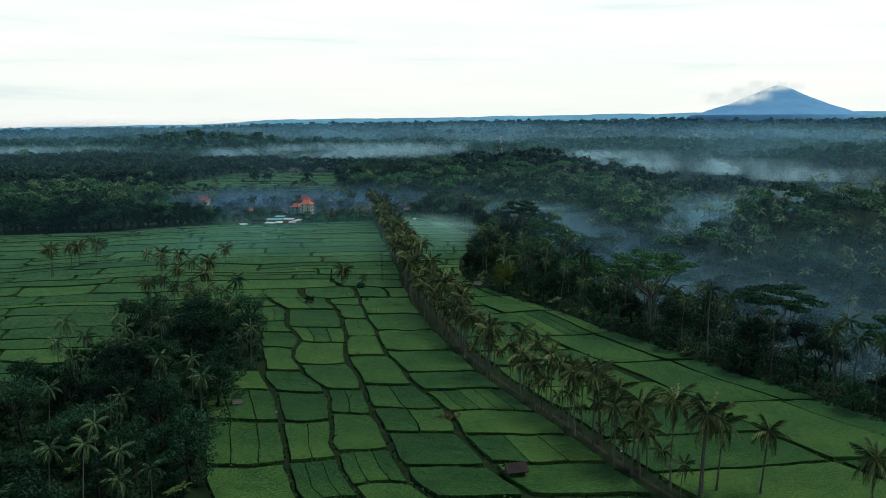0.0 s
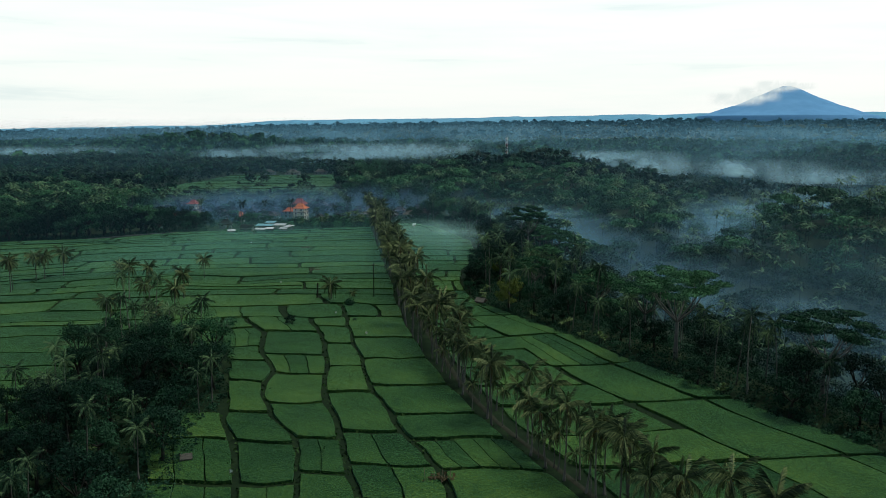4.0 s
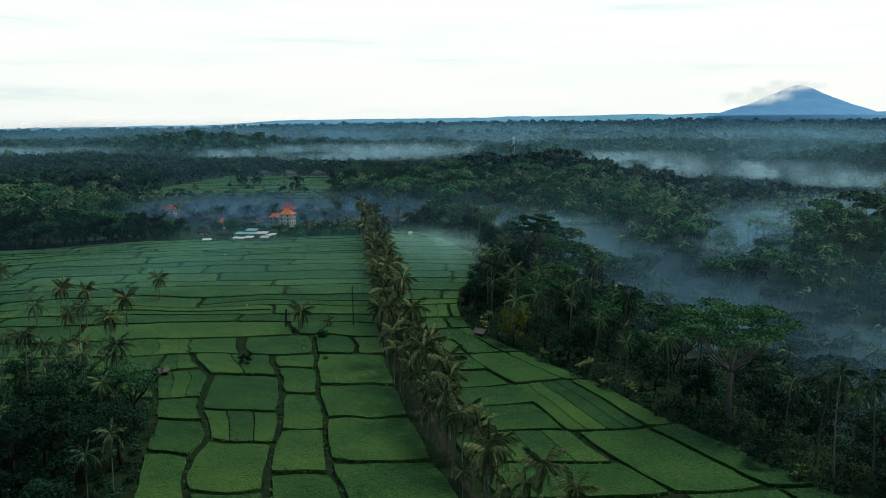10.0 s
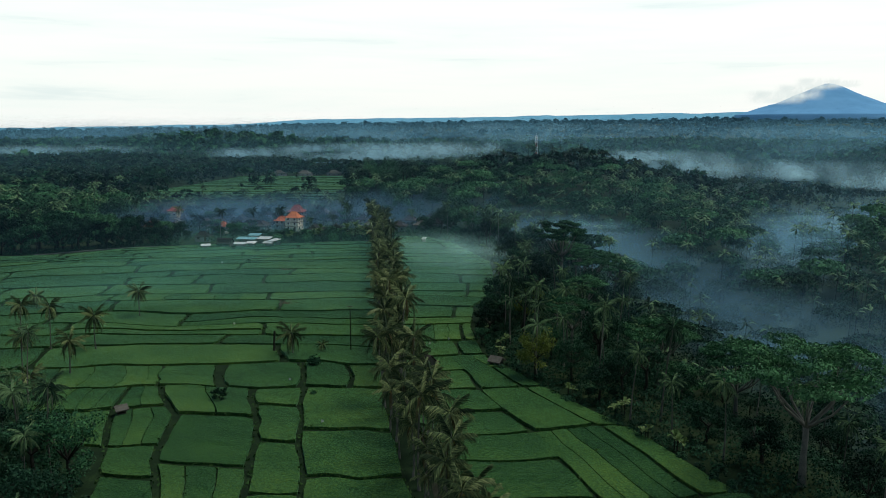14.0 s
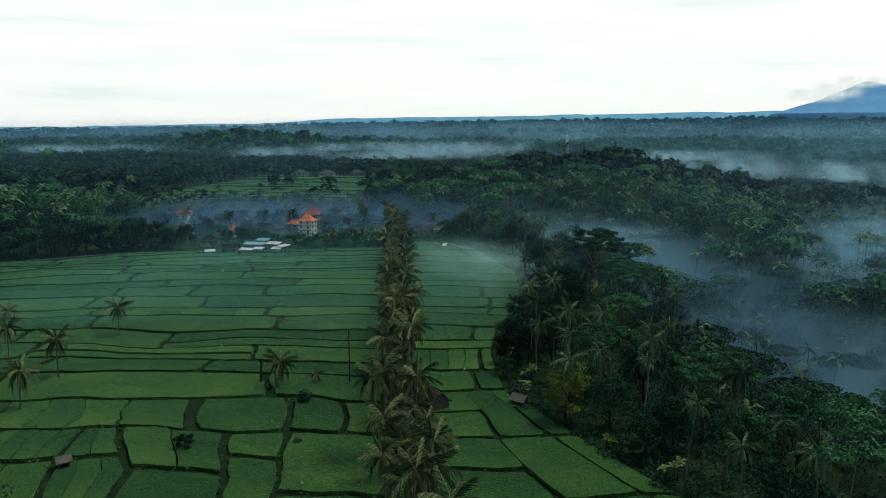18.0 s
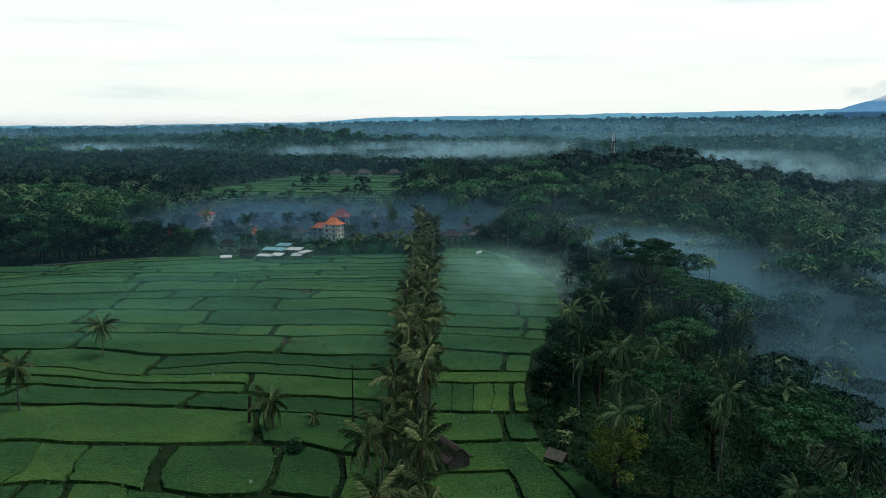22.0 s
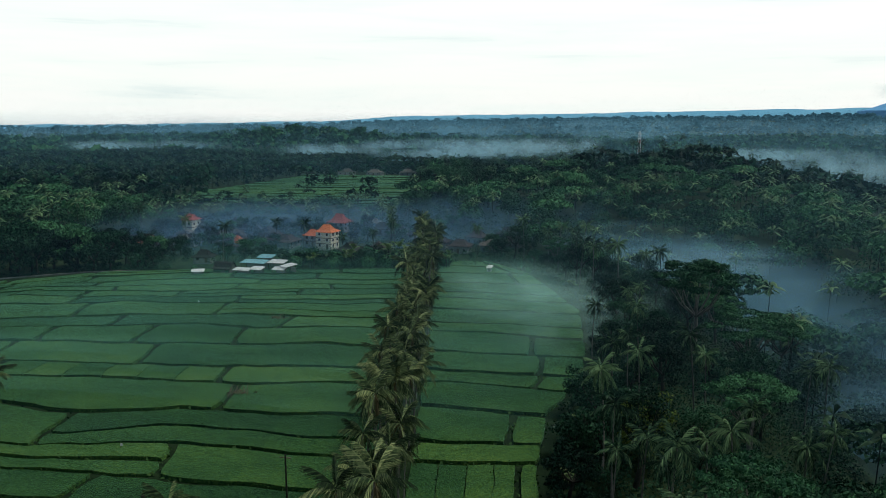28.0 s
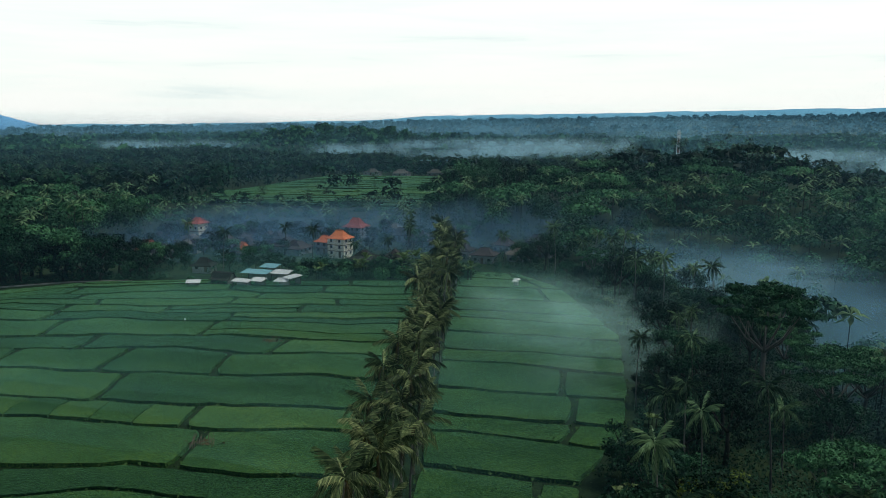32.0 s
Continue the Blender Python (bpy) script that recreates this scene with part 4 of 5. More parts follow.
# ---- farther woods: one mesh of many trees each ----
def far_wood(name, spots, label, cards, size, palms=0.35, mats=("leaf_dark", "leaf_mid", "frond_dark"), tall=(9, 17)):
    """Crowns of leaf clumps and small palm stars at the spots."""
    b = Build()
    r = random.Random(len(spots))
    lv, ls, lw = {0: [], 1: []}, {0: [], 1: []}, {0: [], 1: []}
    pv, pf = [], []
    for x, y in spots:
        z, h = land(x, y), r.uniform(*tall) * (0.48 if -225 < x < -80 and 540 < y < 660 else 1.0)
        if r.random() < palms:
            h *= 1.12
            n = 9
            b.tube([(x, y, z - 1), (x + 0.4, y, z + h)], [0.16, 0.10], 3, slot=3, cap=False)
            low = max(6, cards // 3)
            p = rng.normal(size=(low, 3))
            p /= np.linalg.norm(p, axis=1, keepdims=True)
            p[:, 2] = np.abs(p[:, 2])
            lw[0].append(p + np.array([0, 0, 0.5]))
            wide = h * 0.3
            lv[0].append(p * rng.uniform(0.7, 1.0, size=(low, 1)) * np.array([wide, wide, h * 0.36]) + np.array([x + r.uniform(-2, 2), y + r.uniform(-2, 2), z + h * 0.15]))
            ls[0].append(rng.uniform(0.7, 1.2, low) * size * wide / 5)
            for i in range(n):
                w, s = i * 2.399 + x, i / (n - 1)
                rise = radians(60 - 95 * s)
                d = Vector((math.cos(w), math.sin(w), 0))
                up = Vector((0, 0, 1))
                c = Vector((x + 0.4, y, z + h))
                p1 = c + d * 2.2 * math.cos(rise) + up * 2.2 * math.sin(rise)
                p2 = p1 + d * 2.1 * math.cos(rise * 0.4 - 0.4) + up * (-1.3)
                sd = Vector((-d.y, d.x, 0)) * 0.62
                b.add([c, p1 + sd - up * 0.35, p1, p1 - sd - up * 0.35, p2], [(0, 1, 2), (0, 2, 3), (1, 4, 2), (2, 4, 3)], 2)
        else:
            k = 0 if r.random() < 0.62 else 1
            flat = r.random() < 0.4
            wide = h * (r.uniform(0.42, 0.55) if flat else r.uniform(0.30, 0.42))
            p = rng.normal(size=(cards, 3))
            p /= np.linalg.norm(p, axis=1, keepdims=True)
            p[:, 2] = np.abs(p[:, 2]) * 0.95 - 0.12
            lw[k].append(p + np.array([0, 0, 0.5]))
            p *= rng.uniform(0.7, 1.0, size=(cards, 1))
            lv[k].append(p * np.array([wide, wide, h * (0.2 if flat else 0.55)]) + np.array([x, y, z + h * (0.85 if flat else 0.42)]))
            ls[k].append(rng.uniform(0.6, 1.2, cards) * size * wide / 5)
    for k in lv:
        if lv[k]:
            b.leaves(np.concatenate(lv[k]), np.concatenate(ls[k]), slot=k, out=np.concatenate(lw[k]))
    return stuff(name, b, [M[m] for m in mats] + [M["bark_dark"]], label, "wood")


def wood_spots(r0, r1, step, keep, seed, az0=-50, az1=38):
    r = random.Random(seed)
    spots = []
    d = r0
    while d < r1:
        w = az0
        while w < az1:
            a = radians(w + r.uniform(-0.5, 0.5) * step / d * 57)
            dd = d + r.uniform(-0.5, 0.5) * step
            x, y = dd * math.sin(a), dd * math.cos(a)
            if keep(x, y):
                spots.append((x, y))
            w += math.degrees(step / d)
        d += step * 0.9
    return spots


def village(x, y):
    return -190 < x < -44 and far_y(min(x, -45)) + 22 < y < 560 or -48 < x < -8 and 484 < y < 540


def middle_keep(x, y):
    if in_fields(x, y, 10) or second_field(x, y) or village(x, y) or in_dip(x, y):
        return False
    if y < 720 and x > 0 and off_stream(x, y) < 0.95 + 0.25 * noise.noise((x * 0.05, y * 0.05, 2)):
        return noise.noise((x * 0.9, y * 0.9, 7)) > (0.12 if y > 425 else -0.3)
    if x < edge_x(min(y, 478)) + 42 and y < 492:
        return x < -100 and y > far_y(x) + 26
    return True


far_wood("near_wood", wood_spots(120, 400, 8.6, middle_keep, 6), "dense mixed wood of palms and broadleaved trees", 800, 0.32, tall=(8, 16), palms=0.3, mats=("leaf_dark", "leaf_dark", "frond_dark"))
far_wood("middle_wood", wood_spots(400, 640, 9.0, middle_keep, 1), "misty mixed wood of palms and broadleaved trees", 380, 0.55, tall=(9, 19))
far_wood("farther_wood", wood_spots(640, 1250, 11, middle_keep, 2), "misty mixed wood of palms and broadleaved trees", 34, 1.6, tall=(11, 19))
far_wood("distant_wood", wood_spots(1250, 2300, 19, lambda x, y: not in_dip(x, y), 3), "distant hazy wooded plain", 22, 3.8, palms=0.15, tall=(11, 20))
# leaves here wear the haze-tinted colour, not the green of nearer woods
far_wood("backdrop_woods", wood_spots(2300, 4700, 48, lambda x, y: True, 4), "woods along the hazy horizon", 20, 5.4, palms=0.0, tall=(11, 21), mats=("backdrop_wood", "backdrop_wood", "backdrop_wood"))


# ---- mountains on the horizon ----
def mountain(name, az, dist, height, radius, sharp, label, seed, foot=96):
    b = Build()
    cx, cy = dist * math.sin(radians(az)), dist * math.cos(radians(az))
    n, sides = 18, 72
    verts, faces = [], []
    for i in range(n + 1):
        s = i / n
        for k in range(sides):
            w = 2 * math.pi * k / sides
            rr = radius * (0.04 + 0.96 * s)
            x, y = rr * math.cos(w), rr * math.sin(w)
            h = height * ((1 - s) ** sharp) * (1 - 0.04 * smooth(0.12, 0.0, s)) + noise.noise((x * 0.011, y * 0.011, seed)) * height * 0.10 * s * (1 - s) * 3
            verts.append((cx + x, cy + y, h + foot))
    faces.append(tuple(range(sides)))
    for i in range(n):
        for k in range(sides):
            e = (k + 1) % sides
            faces.append((i * sides + k, (i + 1) * sides + k, (i + 1) * sides + e, i * sides + e))
    skirt = len(verts)
    for k in range(sides):
        x, y, z = verts[n * sides + k]
        verts.append((x, y, -20))
    for k in range(sides):
        e = (k + 1) % sides
        faces.append((n * sides + k, skirt + k, skirt + e, n * sides + e))
    b.add(verts, faces)
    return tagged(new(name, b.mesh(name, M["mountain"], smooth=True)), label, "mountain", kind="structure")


mountain("backdrop_volcano", 23.5, 4560, 166, 450, 1.3, "far haze-blue volcano with cloud at its summit", 3)
mountain("backdrop_mountain", -47.0, 4500, 260, 760, 1.3, "far haze-blue mountain flank on the horizon", 8, 10)


def range_line():
    """The low range behind the plain, its haze painted in as blue."""
    b = Build()
    verts, faces = [], []
    n = 160
    for i in range(n + 1):
        az = -55 + 100 * i / n
        top = along([(-55, 24), (-30, 30), (-16, 50), (-13, 74), (0, 88), (12, 106), (22, 116), (45, 120)], az) + 5 * noise.noise((az * 0.35, 0, 4)) + 3 * noise.noise((az * 1.3, 0, 4))
        for d, h in ((4250, 0), (4600, top), (4800, 0)):
            verts.append((d * math.sin(radians(az)), d * math.cos(radians(az)), h))
    for i in range(n):
        for k in range(2):
            faces.append((i * 3 + k, i * 3 + 3 + k, i * 3 + 4 + k, i * 3 + 1 + k))
    b.add(verts, faces)
    return tagged(new("backdrop_hills", b.mesh("backdrop_hills", M["hills"], smooth=True)), "low haze-blue hills along the horizon", "hills", kind="structure")


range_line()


# ---- village ----
def hip_roof(b, x0, y0, x1, y1, z, rise, over=0.7, ridge=0.35, thick=0.16):
    """A hipped roof with slightly swept eaves and a ridge."""
    x0, y0, x1, y1 = x0 - over, y0 - over, x1 + over, y1 + over
    cx, cy, w, d = (x0 + x1) / 2, (y0 + y1) / 2, x1 - x0, y1 - y0
    rx, ry = (w * ridge * 0.5, 0.12) if w >= d else (0.12, d * ridge * 0.5)
    eave = [(x0, y0, z), (x1, y0, z), (x1, y1, z), (x0, y1, z)]
    mid = [(cx + (x - cx) * 0.58, cy + (y - cy) * 0.58, z + rise * 0.34) for x, y, _ in eave]
    top = [(cx - rx, cy - ry, z + rise), (cx + rx, cy - ry, z + rise), (cx + rx, cy + ry, z + rise), (cx - rx, cy + ry, z + rise)]
    low = [(x, y, z - thick) for x, y, _ in eave]
    v = low + eave + mid + top
    f = [(3, 2, 1, 0), (12, 13, 14, 15)]
    for q in (0, 4, 8):
        for k in range(4):
            e = (k + 1) % 4
            f.append((q + k, q + e, q + 4 + e, q + 4 + k))
    b.add(v, f)
    # ridge caps along the hips
    for k in range(4):
        b.tube([eave[k], mid[k], top[k]], [0.13, 0.13, 0.13], 4)
    b.tube([top[0], top[1]] if w >= d else [top[1], top[2]], [0.2, 0.2], 4)
    return b


def house(m, w, d, h, storeys, wall, roof, label, rise=None, finial=False):
    """Walls, bands, windows with frames and panes, a door and a hipped tiled roof."""
    ob = thing("house", m, label, "house", "houses of the village")
    x0, y0 = -w / 2, -d / 2
    part("wall", Build().box(x0, y0, -0.5, -x0, -y0, h), M[wall], ob)
    part("roof", hip_roof(Build(), x0, y0, -x0, -y0, h + 0.12, rise or min(w, d) * 0.42), M[roof], ob)
    for s in range(1, storeys):
        z = h * s / storeys
        part("floor_band", Build().box(x0 - 0.12, y0 - 0.12, z - 0.12, -x0 + 0.12, -y0 + 0.12, z + 0.12), M["timber"], ob)
    for s in range(storeys):
        z = h * s / storeys + 0.95
        for side in range(4):
            n = max(1, int((w if side % 2 == 0 else d) / 2.6))
            for i in range(n):
                t = (i + 0.5) / n - 0.5
                win = Build().box(-0.62, -0.09, 0, 0.62, 0.05, 1.25)
                place = {0: pose(t * w, y0, z), 1: pose(-x0, t * d, z, 0, 0, 90), 2: pose(-t * w, -y0, z, 0, 0, 180), 3: pose(x0, -t * d, z, 0, 0, 270)}[side]
                if s == 0 and side == 0 and i == n // 2:
                    door = part("door", Build().box(-0.5, -0.08, -0.95, 0.5, 0.05, 1.15), M["timber"], ob)
                    door.matrix_basis = place
                    continue
                f = part("window", win, M["white_paint"] if wall == "plaster" else M["timber"], ob)
                f.matrix_basis = place
                part("pane", Build().box(-0.5, -0.13, 0.1, 0.5, -0.1, 1.15), M["dark_glass"], f)
    if finial:
        part("finial", Build().tube([(0, 0, h + (rise or 3)), (0, 0, h + (rise or 3) + 0.9)], [0.28, 0.05], 6), M[roof], ob)
    return ob


def small_house(m, w, d, h, roof, label):
    """A low village house half lost in the haze."""
    ob = thing("village_house", m, label, "house", "houses of the village")
    part("wall", Build().box(-w / 2, -d / 2, -0.5, w / 2, d / 2, h), M["plaster_grey"], ob)
    part("roof", hip_roof(Build(), -w / 2, -d / 2, w / 2, d / 2, h + 0.1, min(w, d) * 0.4), M[roof], ob)
    door = part("door", Build().box(-0.5, -d / 2 - 0.06, 0, 0.5, -d / 2 + 0.02, 2.0), M["timber"], ob)
    for x in (-w * 0.32, w * 0.32):
        part("window", Build().box(x - 0.5, -d / 2 - 0.06, 0.9, x + 0.5, -d / 2 + 0.02, 1.9), M["dark_glass"], ob)
    return ob


def build_village():
    r = random.Random(4)
    house(pose(-90, 493, 0, 0, 0, -15), 7.4, 6.0, 7.0, 3, "plaster", "tile_orange", "three-storey cream house with orange hipped tile roof", rise=2.8, finial=True)
    house(pose(-98, 498, 0, 0, 0, -15), 5.5, 5, 4.6, 2, "plaster_grey", "tile_orange", "lower grey wing with orange tile roof beside the tall house", rise=2.2)
    house(pose(-100, 541, 0, 0, 0, -12), 8.5, 7.5, 4.4, 2, "plaster_grey", "tile_red", "house with faded red hipped roof in the haze", rise=3.8)
    house(pose(-124.6, 482, 0, 0, 0, -12), 3.8, 3.6, 3.4, 2, "plaster", "tile_orange", "small house with orange roof and pale porch", rise=2.4)
    house(pose(-162, 478, 0, 0, 0, 20), 8, 6, 2.8, 1, "plaster_grey", "tile_red", "low house with dark red tile roof among trees", rise=3.2)
    house(pose(-166, 521, 0, 0, 0, -14), 6, 6, 6.8, 2, "plaster", "tile_red", "pale two-storey house in the haze", rise=2.4)
    house(pose(-126, 456, 0, 0, 0, 4), 6.5, 5, 2.0, 1, "plaster_grey", "tile_dark", "low house with a brown hipped roof", rise=2.4)
    done = 0
    while done < 44:
        x, y = r.uniform(-186, -50), r.uniform(462, 556)
        if not village(x, y) or (abs(x + 92) < 15 and -24 < y - 494 < 12) or (x > -132 and y < 474 and x < -100):
            continue
        small_house(pose(x, y, land(x, y), 0, 0, r.choice((0, 90)) + r.uniform(-15, 15)), r.uniform(6, 10), r.uniform(5, 7), r.uniform(1.9, 2.5),
                    r.choice(("tile_dark", "tile_dark", "tile_dark", "tile_dark", "tile_dark", "tile_dark", "thatch")), "low village house with dark hipped roof in smoke haze")
        done += 1
    for x, y in ((-34, 492), (-22, 496), (-44, 500), (-14, 505), (-30, 516), (-18, 528)):
        small_house(pose(x, y, 0, 0, 0, r.uniform(-20, 20)), 8, 6, 3.0, "tile_dark" if x != -22 else "thatch", "low house with dark roof behind the palms")
    for x, y in ((-205, 893), (-177, 892), (-146, 896)):
        small_house(pose(x, y, 1, 0, 0, r.uniform(-10, 10)), 15, 8, 2.6, "thatch", "long pale brown roof beyond the far paddies")
    # palms between the houses
    for x, y in ((-115, 449), (-92, 470), (-76, 470), (-66, 478), (-61, 492), (-58, 472), (-70, 520), (-26, 486), (-10, 482), (-50, 505), (-112, 492), (-150, 486), (-178, 500)):
        put_down(PALMS, r, x, y, 0.0, 0.72, 0.95, "palms of the village")
    for x in np.arange(-134, -48, 3.4):
        xx, yy = x + r.uniform(-1.5, 1.5), (459 if x < -88 else far_y(min(x, -45)) + 10) + r.uniform(-3, 5)
        if abs(xx + 126) > 5:
            put_down(SMALL, r, xx, yy, 0.0, 0.38, 0.58, "trees of the village")
    for i in range(100):
        x, y = r.uniform(-190, -46), r.uniform(452, 556)
        if village(x, y) and not (abs(x + 90) < 14 and y < 503):
            put_down(SMALL, r, x, y, 0.0, 0.42, 0.72, "trees of the village")


build_village()


def shed(m, w, d, h, roof, label, slope=0.5):
    """An open field shed: posts, a low wall and a tilted sheet roof."""
    ob = thing("shed", m, label, "shed", "sheds at the field's edge")
    for x in (-w / 2 + 0.1, w / 2 - 0.1):
        for y in (-d / 2 + 0.1, d / 2 - 0.1):
            part("post", Build().box(x - 0.08, y - 0.08, -0.2, x + 0.08, y + 0.08, h + (slope if y > 0 else 0)), M["timber"], ob)
    part("wall", Build().box(-w / 2 + 0.2, d / 2 - 0.2, 0, w / 2 - 0.2, d / 2 - 0.05, h * 0.8), M["plaster_grey"], ob)
    b = Build()
    n = max(4, int(w / 0.8))
    verts, faces = [], []
    for i in range(n + 1):
        x = -w / 2 - 0.4 + (w + 0.8) * i / n
        k = 0.05 if i % 2 else 0.0
        verts += [(x, -d / 2 - 0.4, h + k), (x, d / 2 + 0.4, h + slope + k), (x, -d / 2 - 0.4, h - 0.06 + k), (x, d / 2 + 0.4, h + slope - 0.06 + k)]
    for i in range(n):
        a = i * 4
        faces += [(a, a + 4, a + 5, a + 1), (a + 3, a + 7, a + 6, a + 2), (a + 2, a + 6, a + 4, a), (a + 1, a + 5, a + 7, a + 3)]
    b.add(verts, faces)
    part("roof", b, M[roof], ob)
    return ob


WHITE = "open field shed with pale metal sheet roof"
for x, y, w, d, h, roof, lab, turn in ((-86.2, 439.5, 3.4, 4.2, 2.9, "sheet_white", WHITE, -35), (-92.3, 445, 5.6, 3.8, 3.0, "sheet_white", WHITE, -4), (-88.6, 437.2, 3.8, 2.8, 2.1, "sheet_white", WHITE, -4),
                                        (-96.2, 436, 3.8, 3.0, 2.2, "sheet_white", WHITE, -6), (-101, 434.6, 5.4, 2.2, 2.0, "sheet_white", WHITE, -8), (-115.8, 431.6, 3.6, 2.0, 1.6, "sheet_white", WHITE, 20),
                                        (-100.6, 444.2, 8.6, 4.0, 2.9, "sheet_blue", "long shed with faded blue-green sheet roof", -4), (-98.6, 450, 5.0, 3.8, 3.8, "sheet_blue", "shed with faded blue sheet roof", -4)):
    shed(pose(x, y, 0, 0, 0, turn), w, d, h, roof, lab)


def field_hut(m, w, d, h, roof, label):
    """A hut of posts and boards under a steep pitched roof."""
    ob = thing("field_hut", m, label, "hut")
    for x in (-w / 2, w / 2):
        for y in (-d / 2, d / 2):
            part("post", Build().box(x - 0.07, y - 0.07, -0.2, x + 0.07, y + 0.07, h), M["timber"], ob)
    part("platform", Build().box(-w / 2, -d / 2, 0.4, w / 2, d / 2, 0.5), M["timber"], ob)
    n = int(w / 0.28)
    board = Build().box(-0.12, -0.02, 0.5, 0.12, 0.02, h * 0.82).mesh("board", M["timber"])
    for i in range(n):
        o = part("board", board, None, ob)
        o.location = (-w / 2 + (i + 0.5) * w / n, d / 2, 0)
    for x in (-w / 2, w / 2):
        part("gable_wall", Build().add([(x + o, y, z) for o in (-0.04, 0.04) for y, z in ((-d / 2, 0.5), (d / 2, 0.5), (d / 2, h), (0, h + d * 0.33), (-d / 2, h))],
                                       [(4, 3, 2, 1, 0), (5, 6, 7, 8, 9)] + [(k, (k + 1) % 5, 5 + (k + 1) % 5, 5 + k) for k in range(5)]), M["thatch"], ob, "pale woven gable wall")
    ridge, out, xs = h + d * 0.42, d / 2 + 0.6, w / 2 + 0.5
    profile = [(-out, h - 0.3), (-out * 0.6, h + 0.1), (-out * 0.25, ridge - 0.32), (0, ridge), (out * 0.25, ridge - 0.32), (out * 0.6, h + 0.1), (out, h - 0.3)]
    under = [(y * 0.97, z - 0.2) for y, z in reversed(profile)]
    ring = profile + under
    n = len(ring)
    v = [(x, y, z) for x in (-xs, xs) for y, z in ring]
    b = Build().add(v, [tuple(range(n)), tuple(range(2 * n - 1, n - 1, -1))] + [(k, n + k, n + (k + 1) % n, (k + 1) % n) for k in range(n)])
    part("roof", b, M[roof], ob)
    return ob


field_hut(pose(-4.2, 267.5, 0, 0, 0, -52), 5.4, 3.8, 2.3, "tile_dark", "dark thatched field hut under the palm row")
field_hut(pose(12.9, 270, 0, 0, 0, -32), 2.4, 1.9, 1.7, "thatch", "small hut with grey roof at the wood's edge")
field_hut(pose(12.3, 121, 0, 0, 0, 14), 2.9, 2.0, 1.8, "tile_dark", "small dark hut beside a ditch in the rice")
field_hut(pose(-61.5, 236, 0, 0, 0, 40), 1.5, 1.3, 1.7, "thatch", "tiny hut with grey roof on a bund")
field_hut(pose(-108.7, 437.5, 0, 0, 0, -8), 6.2, 4.6, 2.2, "tile_dark", "open pavilion with brown roof at the field's edge")
field_hut(pose(-44, 153, 0, 0, 0, 20), 1.1, 0.9, 1.3, "thatch", "tiny grey hut at the grove's edge")


def shrine(m):
    ob = thing("shrine", m, "small white stone field shrine with tiered roof", "shrine")
    part("base", Build().box(-0.9, -0.9, -0.2, 0.9, 0.9, 0.7, taper=0.1), M["stone"], ob)
    part("shaft", Build().box(-0.5, -0.5, 0.7, 0.5, 0.5, 1.8), M["stone"], ob)
    part("roof", hip_roof(Build(), -0.6, -0.6, 0.6, 0.6, 1.9, 0.7, over=0.4), M["white_paint"], ob)
    part("parasol", Build().tube([(0.9, 0, 0), (0.9, 0, 2.4), (0.9, 0, 2.41), (0.9, 0, 2.8)], [0.04, 0.04, 0.8, 0.05], 8), M["white_paint"], ob)
    return ob


shrine(pose(-17.9, 453.6, 0))


def pole(m, h):
    ob = thing("utility_pole", m, "tall thin dark utility pole in the rice", "pole")
    part("shaft", Build().tube([(0, 0, -0.3), (0, 0, h)], [0.16, 0.10], 8), M["bark_dark"], ob)
    part("crossarm", Build().box(-0.7, -0.05, h - 0.5, 0.7, 0.05, h - 0.38), M["timber"], ob)
    return ob


pole(pose(-23.3, 279, 0), 12.2)


def dead_trunk(m, h):
    ob = thing("dead_palm_trunk", m, "bare dark palm trunk standing in the rice", "tree trunk")
    part("trunk", trunk_build(h, 0.3, 0.34, 0.26)[0], M["bark_dark"], ob)
    return ob


dead_trunk(pose(-42.5, 278, 0), 5.6)


def rack(m, n, label):
    """A tangle of bamboo poles, stacked and leaning."""
    r = random.Random(n)
    ob = thing("bamboo_rack", m, label, "rack")
    for i in range(n):
        x, w = r.uniform(-2.2, 2.2), r.uniform(-0.9, 0.9)
        part("bamboo_pole", Build().tube([(x, -0.8, 0.1), (x + w, 0.6, r.uniform(1.0, 2.4))], [0.05, 0.04], 5), M["timber"], ob)
    part("straw", Build().leaves(rng.normal(size=(60, 3)) * np.array([1.3, 0.5, 0.15]) + np.array([0, 0, 0.7]), rng.uniform(0.2, 0.5, 60), up=0.6), M["frond_dead"], ob)
    return ob


rack(pose(-52, 326.5, 0, 0, 0, 8), 16, "pile of bamboo poles on a bund in the rice")
rack(pose(-66, 381, 0, 0, 0, 5), 6, "small heap of sticks on a bund in the rice")
rack(pose(0.5, 146, 0, 0, 0, 5), 5, "small heap of sticks on a bund in the rice")


